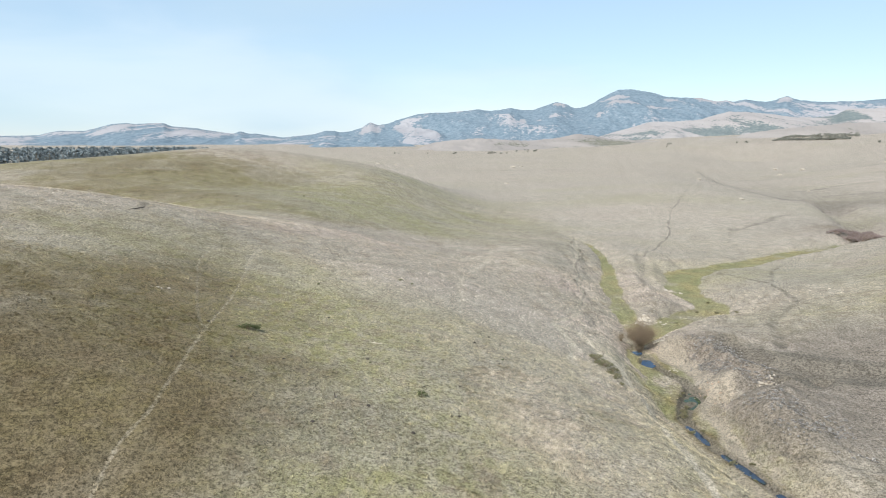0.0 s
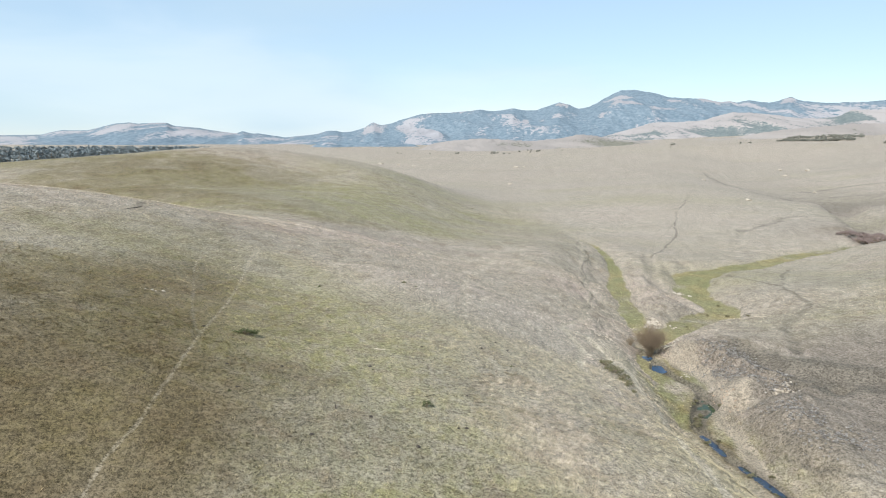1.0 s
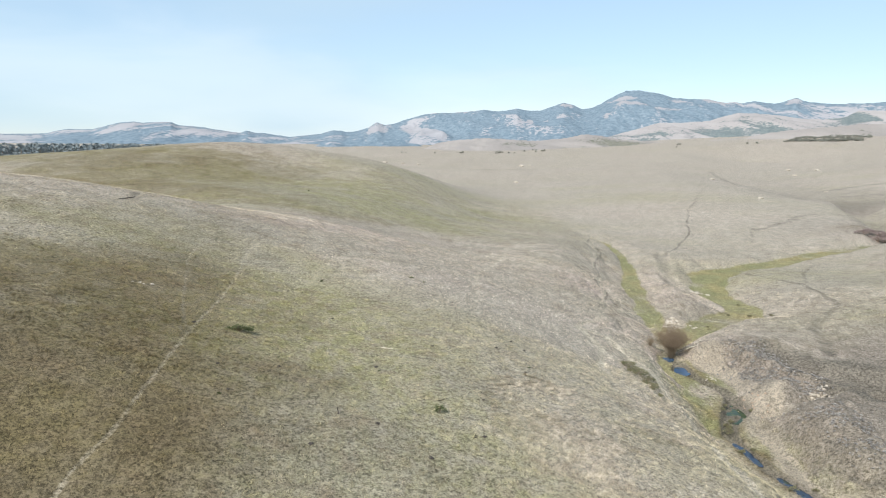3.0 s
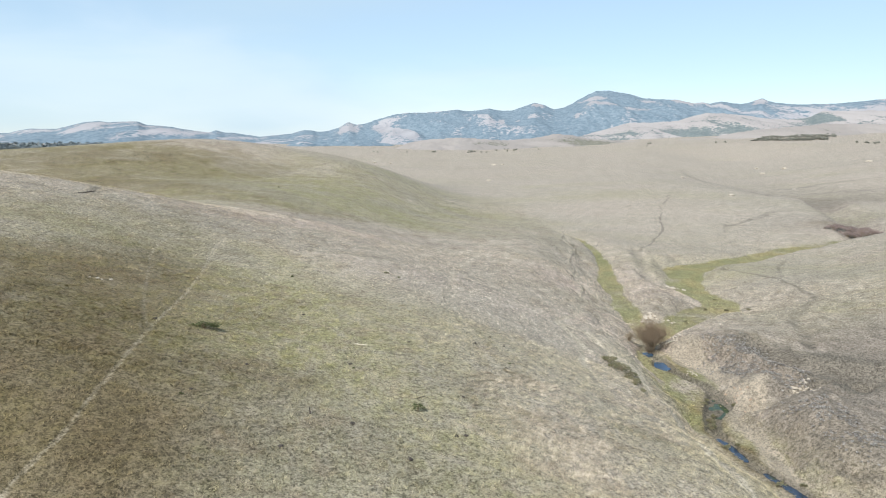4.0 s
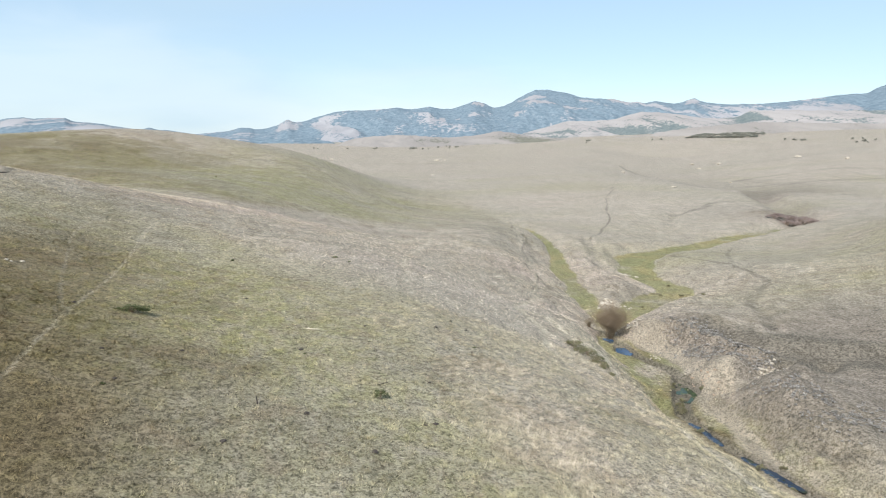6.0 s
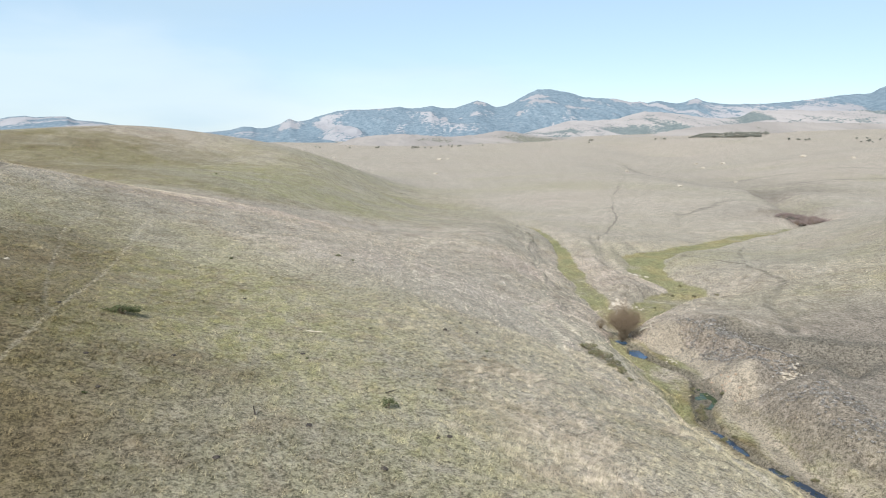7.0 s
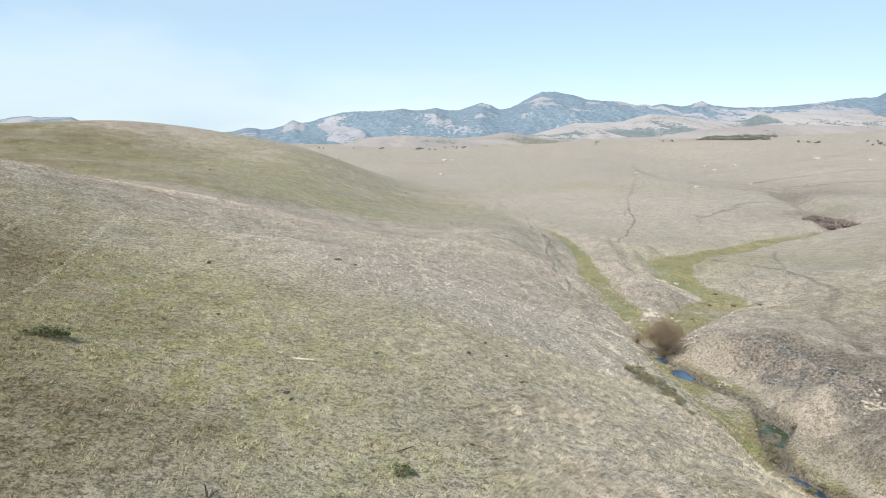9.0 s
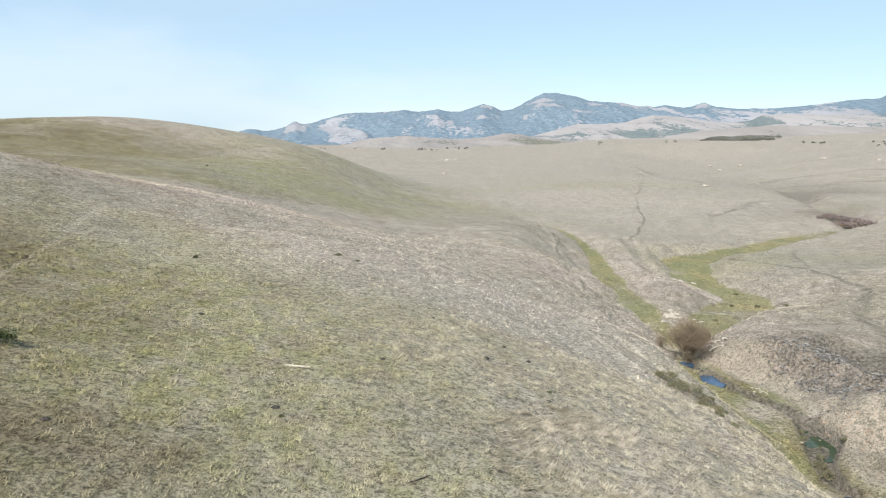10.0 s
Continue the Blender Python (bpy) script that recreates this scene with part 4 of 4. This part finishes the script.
# ---------------------------------------------------------------- shrubs along the creek
def shrub(name, label, x, y, lumps, count, leaf, leaf_mat, twig_mat, twigs, group="", turn=0.0, category="shrub", leaf_label=""):
    """A shrub: stems from one foot and leaves in lumps round them."""
    ob = base_at(name, x, y, label, category, group, turn)
    reach, tall = max(q[3] for q in lumps) * 0.9, max(q[2] + q[5] for q in lumps)
    quads, _ = stems(twigs, reach, tall * 0.95, 0.018 * tall + 0.008, 3)
    part("brushwood", soup("brushwood", quads, twig_mat), ob)
    part("foliage", soup("foliage", leaves_in(lumps, count, leaf), leaf_mat), ob, leaf_label)
    return ob


def lumps_of(n, rx, ry, h, seed):
    r = np.random.default_rng(seed)
    out = [(0, 0, h * 0.4, rx * 0.7, ry * 0.7, h * 0.55)]
    for _ in range(n):
        a, q = r.uniform(0, 2 * np.pi), r.uniform(0.4, 0.95)
        out.append((rx * q * math.cos(a), ry * q * math.sin(a), h * r.uniform(0.15, 0.6), rx * r.uniform(0.2, 0.42), ry * r.uniform(0.2, 0.42), h * r.uniform(0.25, 0.45)))
    return out


# the leafless willow over the pool
willow = base_at("willow_bush", 29.9, 105.4, "leafless brown willow bush standing over a pool", "bush")
quads, tips = stems(95, 3.1, 4.0, 0.036, 8, 4, 0.05)
part("brushwood", soup("brushwood", quads, TWIG), willow)
fine_twigs = []
for tip in tips[::1]:
    for _ in range(3):
        e = tip + rng.normal(0, 0.42, 3) + (0, 0, 0.05)
        fine_twigs += rod([tip - (0, 0, 0.15), e], [0.012, 0.004], 3)
part("twig_spray", soup("twig_spray", fine_twigs, TWIG), willow)
part("foliage", soup("foliage", leaves_in(lumps_of(12, 2.9, 2.5, 3.2, 3), 2600, 0.055), LEAF_BROWN), willow, "sparse dead brown leaves")
low_willow = shrub("willow_bush", "small twiggy brown willow beside the larger one", 27.3, 106.6, lumps_of(6, 1.2, 1.1, 1.5, 5), 500, 0.06, LEAF_BROWN, TWIG, 22, category="bush")

for k, (x, y, s) in enumerate([(18.7, 87.0, 0.45), (19.0, 86.0, 0.75), (19.5, 84.9, 0.6), (18.8, 84.3, 0.35), (19.7, 83.6, 0.85), (20.3, 82.5, 0.6), (19.6, 81.7, 0.3), (20.2, 80.9, 0.5), (19.8, 79.4, 0.4), (20.3, 78.2, 0.3)]):
    shrub("coyote_brush", "low olive-green coyote brush on the grassy bank", x, y, lumps_of(9, 1.5 * s, 1.2 * s, 1.0 * s, 20 + k), int(620 * s), 0.07, LEAF_COYOTE, TWIG, 14, "brush row on the bank", 50 * k)
for k, (x, y, s) in enumerate([(28.6, 81.2, 0.7), (28.0, 79.6, 0.8), (29.2, 82.2, 0.5), (29.0, 84.2, 0.5), (29.9, 86.0, 0.4), (32.0, 83.6, 0.45), (29.3, 63.4, 0.45), (28.4, 66.4, 0.5), (30.2, 66.2, 0.4), (26.9, 73.4, 0.5), (28.4, 74.6, 0.4), (29.9, 58.6, 0.5), (31.6, 58.2, 0.4), (50.2, 128.0, 0.5), (52.6, 125.6, 0.45), (46.8, 129.0, 0.5), (52.0, 137.5, 0.45), (40.2, 120.4, 0.35), (38.4, 122.6, 0.3)]):
    shrub("streamside_shrub", "yellow-green weedy shrub at the water's edge", x, y, lumps_of(5, 0.9 * s, 0.9 * s, 0.75 * s, 40 + k), int(520 * s), 0.06, LEAF_COYOTE, TWIG, 9, "weeds along the stream", 70 * k)

shrub("broom_bush", "low sprawling dark green bush in the pasture", -18.2, 65.1, lumps_of(8, 1.15, 0.75, 0.6, 60), 1000, 0.06, LEAF_BUSH, TWIG, 18, turn=-12, category="bush")
shrub("thistle", "dark green thistle clump in the grass", -1.75, 56.9, lumps_of(5, 0.42, 0.38, 0.6, 61), 260, 0.055, LEAF_BUSH, TWIG, 10, category="thistle")
for k, (x, y, s) in enumerate([(-5.8, 97.2, 0.8), (-4.2, 96.4, 0.5), (-15.6, 88.2, 0.6), (-37.7, 194.5, 1.0), (9.2, 258, 1.0), (-15.9, 52.6, 0.3), (6.2, 71.6, 0.35), (-6.6, 62.6, 0.3)]):
    shrub("weed_clump", "small dark dead weed clump in the pasture", x, y, lumps_of(4, 0.6 * s, 0.3 * s, 0.4 * s, 70 + k), int(220 * s), 0.05, LEAF_BUSH, TWIG, 8, "dead weeds in the pasture", 35 * k, category="weed")


# ---------------------------------------------------------------- dead wood
def log(name, label, x, y, length, radius, turn, mat, category="log", knots=2):
    ob = base_at(name, x, y, label, category, turn=turn, sink=0.0)
    h0 = radius * 0.8
    pts = [(-length / 2, 0, h0), (-length / 6, 0.03 * length, h0 * 1.1), (length / 6, 0.01 * length, h0), (length / 2, -0.03 * length, h0 * 1.2)]
    part("trunk", soup("trunk", rod(pts, [radius, radius * 0.95, radius * 0.85, radius * 0.6], 8), mat), ob)
    for k in range(knots):
        f = (k + 0.6) / knots - 0.5
        part("stub", soup("stub", rod([(f * length, 0, h0), (f * length + 0.12, 0.14 * (-1) ** k, h0 + 0.1)], [radius * 0.5, radius * 0.2], 5), mat), ob)
    return ob


log("log", "pale bleached branch lying in the grass", -6.6, 68.2, 1.35, 0.055, -14, LOG_BARK)
log("fallen_branch", "thin dark fallen branch in the grass", -1.7, 59.0, 1.3, 0.03, 38, STUMP_BARK, "branch", 3)
log("fallen_branch", "grey drift branch washed against the creek bank", 32.6, 105.2, 2.6, 0.11, 40, LOG_BARK, "branch", 3)
log("fallen_branch", "dark dead branch lying on the ridge", -45.6, 106.4, 4.4, 0.07, 84, STUMP_BARK, "branch", 3)
stump = base_at("stump", -8.4, 53.6, "broken dark grey stump standing in the grass", "stump")
part("trunk", soup("trunk", rod([(0, 0, -0.05), (-0.03, 0, 0.22), (-0.09, 0.02, 0.5)], [0.055, 0.04, 0.02], 7), STUMP_BARK), stump)
part("splinter", soup("splinter", rod([(0.02, 0.0, 0.05), (0.15, 0.05, 0.36)], [0.035, 0.012], 5), TWIG_GREY), stump)


# ---------------------------------------------------------------- rocks and bare banks
def outcrop(name, label, x, y, spread, count, size, mat, seed, group="", flat=0.6):
    r = np.random.default_rng(seed)
    ob = base_at(name, x, y, label, "rock", group)
    z0 = float(height(x, y))
    meshes = [stone_mesh("stone", mat, 1.0, 0.4, seed + k, flat, 2) for k in range(3)]
    for k in range(count):
        dx, dy = r.normal(0, spread), r.normal(0, spread * 0.8)
        s = size * r.uniform(0.35, 1.0)
        st = part("stone", meshes[k % 3], ob)
        st.matrix_local = pose(dx, dy, float(height(x + dx, y + dy)) - z0 + 0.1 * s, r.uniform(-20, 20), r.uniform(-20, 20), r.uniform(0, 360)) @ Matrix.Scale(s, 4)
    return ob


outcrop("rock_outcrop", "pale chalky rock outcrop above the green creek flat", 35.4, 121.4, 0.8, 16, 0.55, CHALK, 1, flat=0.5)
outcrop("rock_outcrop", "small pale rocks at the foot of the knoll", 37.9, 120.6, 0.8, 7, 0.25, CHALK, 2)
outcrop("rock_outcrop", "pale rock slab beside the green vale", 48.4, 148.6, 0.7, 6, 0.6, CHALK, 3, flat=0.3)
outcrop("rock_outcrop", "crumbling pale clods at a slumped bank", 39.8, 85.2, 1.0, 22, 0.22, CHALK, 4)
outcrop("rock_outcrop", "pale broken scarp at the head of the slumped notch", 41.0, 86.0, 0.8, 18, 0.24, CHALK, 14)
outcrop("rock_outcrop", "pale layered ledge beside the bare willow", 33.9, 107.1, 0.9, 14, 0.5, CHALK, 15, flat=0.3)
outcrop("rock_outcrop", "reddish clods of earth beside the pool", 33.2, 85.4, 0.9, 16, 0.2, RED_EARTH, 5)
outcrop("rock_outcrop", "reddish clods on the washed bank", 32.9, 82.6, 0.7, 10, 0.16, RED_EARTH, 6)
outcrop("rock_outcrop", "pale stones washed out of the bank", 31.9, 94.6, 0.7, 14, 0.18, CHALK, 7)
outcrop("rock_outcrop", "pale stones half buried in the pasture", -28.9, 72.4, 0.5, 5, 0.22, CHALK, 8)
BOULDERS = [(-63, 700, 2.6), (-45, 690, 2.2), (-30, 684, 2.0), (62, 640, 2.4), (70, 646, 1.5), (301, 604, 2.6), (318, 690, 2.4), (39, 442, 1.4), (125, 300, 1.3), (185, 520, 2.0), (262, 560, 2.0), (345, 560, 2.4), (330, 480, 1.8), (214, 420, 1.2)]
rock_a, rock_b = stone_mesh("boulder", CHALK, 1.0, 0.35, 31, 0.45), stone_mesh("boulder", CHALK, 1.0, 0.35, 37, 0.5)
for k, (x, y, s) in enumerate(BOULDERS):
    ob = new("boulder", (rock_a, rock_b)[k % 2])
    ob.matrix_world = pose(x, y, float(height(x, y)) + 0.1 * s, 0, 0, 47 * k) @ Matrix.Scale(s, 4)
    tagged(ob, "large pale boulder lying on the distant plain", "boulder", "boulders on the plain")
PATS = [(0.9, 81.8), (6.3, 77.3), (5.7, 69.9), (-15.6, 53.4), (-5.8, 53.3), (1.3, 54.4), (0.7, 54.1), (-2.2, 50.3), (-6.9, 63.3), (5.2, 79.4), (1.5, 60.6), (-21.8, 64.8), (-13.6, 59.2), (-2.6, 71.0), (9.6, 68.2), (-12.2, 74.6), (-17.4, 57.0), (3.4, 75.3), (-9.4, 49.2)]
pat = stone_mesh("dung_pat", STUMP_BARK, 0.17, 0.5, 51, 0.35)
for k, (x, y) in enumerate(PATS):
    ob = new("dung_pat", pat)
    ob.matrix_world = pose(x, y, float(height(x, y)) + 0.02, 0, 0, 71 * k) @ Matrix.Scale(0.8 + 0.5 * ((k * 37) % 10) / 10, 4)
    tagged(ob, "dark dried dung pat in the grass", "dung", "dung in the pasture")


# ---------------------------------------------------------------- brush and woods far off
for k, (x, y, s) in enumerate([(121, 219, 1.0), (124, 217, 1.2), (127, 218, 1.4), (130, 220, 1.5), (133, 222, 1.5), (136, 224, 1.3), (128, 223, 1.2), (132, 226, 1.3), (137, 229, 1.2), (140, 233, 1.0), (124, 222, 0.9)]):
    shrub("gully_bush", "rusty brown leafless brush in a gully", x, y, lumps_of(6, 2.5 * s, 2.2 * s, 1.6 * s, 90 + k), 420, 0.22, LEAF_RUST, TWIG, 16, "brush in the far gully", 33 * k, category="bush")


def tree_stand(name, label, spots, tall, width, leaf, count, leaf_mat, bark, slim=True, kind="stuff"):
    """Many far trees as one: a bole and a ragged crown each."""
    crowns, boles = [], []
    for x, y, s in spots:
        z = float(height(x, y)) - 0.5
        h, w = tall * s, width * s
        boles += rod([(x, y, z), (x + 0.2 * w * rng.normal(), y, z + 0.5 * h), (x, y, z + 0.9 * h)], [0.035 * h * 0.6, 0.02 * h, 0.004 * h], 4)
        lumps = []
        for q in range(5):
            f = 0.3 + 0.65 * q / 4 if slim else rng.uniform(0.35, 0.8)
            r = w * (1.05 - 0.65 * f) * rng.uniform(0.7, 1.15) if slim else w * rng.uniform(0.45, 0.7)
            lumps.append((x + rng.normal(0, 0.22 * w), y + rng.normal(0, 0.22 * w), z + f * h, r, r, 0.16 * h if slim else 0.22 * h))
        c = leaves_in([(a - x, b - y, cz - z, r1, r2, r3) for a, b, cz, r1, r2, r3 in lumps], count, leaf)
        crowns.append(c + np.array([x, y, z]))
    ob = new(name)
    ob.matrix_world = pose(0, 0, 0)
    tagged(ob, label, "trees", kind=kind)
    part("crowns", soup("crowns", np.concatenate(crowns), leaf_mat), ob)
    part("trunks", soup("trunks", boles, bark), ob)
    return ob


wood = []
for a, r, f in zip(rng.uniform(-42, -18, 760), rng.uniform(640, 1000, 760), rng.uniform(0.0, 1.0, 760)):
    x, y = r * math.sin(radians(a)), r * math.cos(radians(a))
    wood.append((x, y, max(6.0, 30.3 - 0.0085 * r - 5.0 * f ** 1.5 - float(height(x, y))) / 16.5))
tree_stand("distant_wood", "dark belt of tall trees behind the hill", wood, 16.5, 5.2, 1.15, 120, LEAF_DARK, TWIG)
thicket = []
for k in range(330):
    a, f = rng.uniform(24.4, 29.3), rng.uniform(0, 1) ** 1.5
    r, s = 1120 + 50 * f + (a - 24.4) * 4, rng.uniform(0.5, 1.0) * min(1, 0.3 + 0.9 * (a - 24.3), 0.3 + 1.4 * (29.4 - a))
    if k % 5 > 2:
        a, r, s = rng.uniform(25.2, 29.9), 1230 + 130 * f, rng.uniform(0.5, 0.9)
    thicket.append((r * math.sin(radians(a)), r * math.cos(radians(a)), s))
tree_stand("distant_thicket", "dark low thicket on the far plain", thicket, 5.0, 5.5, 0.7, 60, LEAF_FAR, TWIG, slim=False)
scatter = []
for a0, spread, r0, count in ((4.5, 0.8, 1080, 9), (7.2, 0.9, 1120, 8), (0.5, 0.8, 1060, 3), (17.5, 0.5, 1100, 3), (31.5, 0.6, 1030, 7), (35.8, 0.8, 1040, 8), (-3.5, 0.3, 1000, 2), (22, 1.5, 1120, 3)):
    for _ in range(count):
        a, r = radians(rng.normal(a0, spread)), r0 + rng.normal(0, 30)
        scatter.append((r * math.sin(a), r * math.cos(a), rng.uniform(0.3, 0.62)))
tree_stand("scattered_oaks", "scattered dark oaks at the edge of the plain", scatter, 6.0, 4.0, 0.7, 60, LEAF_FAR, TWIG, slim=False)


# ---------------------------------------------------------------- scrub on the eroded bank
def bank_scrub(count, line, spread):
    """Low dead scrub along the brow of a bank, too small to pick apart."""
    r = np.random.default_rng(19)
    pts = np.array(line, float)
    out = []
    for f in r.uniform(0, len(pts) - 1, count):
        x, y = (np.interp(f, np.arange(len(pts)), pts[:, k]) + r.normal(0, spread) for k in (0, 1))
        if float(vnoise(x / 1.6, y / 1.6, 151)) < 0.42 or x < 33.2:
            continue
        s = r.uniform(0.2, 0.6)
        c = leaves_in([(0, 0, 0.08 * s, 0.45 * s, 0.4 * s, 0.28 * s)], 22, 0.08)
        out.append(c + np.array([x, y, float(height(x, y))]))
    return np.concatenate(out)


scrub = new("bank_scrub", soup("bank_scrub", np.concatenate([bank_scrub(520, [(35.3, 100.5), (37.6, 95.6), (40, 92.6), (40, 88.4), (40.6, 86.2)], 1.0), bank_scrub(420, [(35.8, 96), (36.5, 90), (38, 87)], 1.8), bank_scrub(450, [(34, 78), (36, 73), (37, 67), (41, 64)], 1.6)]), leaf_material("dead_scrub", (0.13, 0.12, 0.105), (0.47, 0.44, 0.40))))
tagged(scrub, "low grey dead scrub on the eroded creek bank", "scrub", kind="stuff")


# ---------------------------------------------------------------- grass
def hummock(x, y):
    """The small rise and fall of tufted grass, 0 to 1."""
    return np.clip(0.5 + 1.5 * (0.6 * vnoise((0.8 * x + 0.6 * y) / 0.36, (0.8 * y - 0.6 * x) / 0.36, 201) + 0.4 * vnoise((0.5 * x - 0.86 * y) / 0.17, (0.5 * y + 0.86 * x) / 0.17, 203) - 0.5), 0, 1)


def grass(name, label, count, x0, x1, y0, y1, tall, wide, blades, seed, keep, tangle=1.3, material=BLADES, droop=(0.7, 1.4)):
    """Tufts of leaning blades over the ground, one triangle a blade, standing in hummocks; the lay of the grass swings from place to place."""
    r = np.random.default_rng(seed)
    x, y = r.uniform(x0, x1, count), r.uniform(y0, y1, count)
    ok = keep(x, y)
    x, y = x[ok], y[ok]
    m = cover(x, y)
    hum = hummock(x, y)
    ok = (r.uniform(size=len(x)) > 0.95 * np.clip(1.3 * m["trail"] + 1.1 * m["soil"], 0, 1)) & (r.uniform(size=len(x)) < (0.12 + 1.1 * hum) * (0.45 + 1.0 * vnoise(x / 2.2, y / 2.2, 77)))
    ok &= (r.uniform(size=len(x)) > 0.8 * ease(x, 33, 36) * (1 - ease(y, 104, 112)))
    x, y, hum = x[ok], y[ok], hum[ok]
    m = {key: v[ok] for key, v in m.items()}
    n = len(x)
    z = height(x, y)
    lay = 2.2 * fbm(x / 5, y / 5, 2, 83) + 0.9 * fbm(x / 0.9, y / 0.9, 2, 87) + 0.6
    xb, yb, zb = (np.repeat(q, blades) for q in (x, y, z))
    size = np.repeat(r.uniform(0.75, 1.2, n) * (0.45 + 0.85 * hum) * (1 - 0.4 * ease(x, 33, 36) * (1 - ease(y, 104, 112))), blades)
    k = n * blades
    ang = np.repeat(lay, blades) + r.normal(0, tangle, k)
    lean = r.uniform(*droop, k)
    length = tall * size * r.uniform(0.6, 1.3, k)
    foot = np.stack([xb + r.normal(0, 0.07, k), yb + r.normal(0, 0.07, k), zb - 0.03], 1)
    way = np.stack([np.cos(ang) * np.sin(lean), np.sin(ang) * np.sin(lean), np.cos(lean)], 1)
    side = np.stack([-np.sin(ang), np.cos(ang), r.normal(0, 0.3, k)], 1) * (wide * size)[:, None]
    tri = np.stack([foot - side, foot + side, foot + way * length[:, None]], 1)
    # low spots get darker blades, painting in the shade between tufts
    m["shade_tone"] = np.clip(0.65 * hum + 0.35 * r.uniform(size=n), 0, 1)
    attrs = {key: np.repeat(v, blades * 3) for key, v in m.items()}
    ob = new(name, soup(name, tri, material, attrs))
    return tagged(ob, label, "grass", kind="stuff")


def dry_land(x, y):
    d, (_, half) = along(CREEK, x, y)
    return d > half + 0.3


def in_view(x, y, lo, hi):
    d = np.hypot(x, y - 12)
    return dry_land(x, y) & (d > lo) & (d < hi) & (np.abs(x - 3) < 8 + 0.82 * y)


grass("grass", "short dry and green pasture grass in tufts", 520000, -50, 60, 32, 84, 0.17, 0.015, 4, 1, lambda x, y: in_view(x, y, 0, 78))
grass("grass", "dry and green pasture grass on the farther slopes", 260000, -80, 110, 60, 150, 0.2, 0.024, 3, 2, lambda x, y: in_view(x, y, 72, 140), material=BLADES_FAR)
grass("grass", "long pale dry grass lying in swirls", 52000, -2, 20, 42, 76, 0.42, 0.012, 3, 3,
      lambda x, y: dry_land(x, y) & (vnoise(x / 3.0, y / 4.5, 171) + 0.4 * vnoise(x / 0.6, y / 0.9, 173) + 0.45 * np.exp(-((x - 5) / 5) ** 2 - ((y - 55) / 12) ** 2) > 1.02), 0.3, STRAWS, (1.0, 1.4))
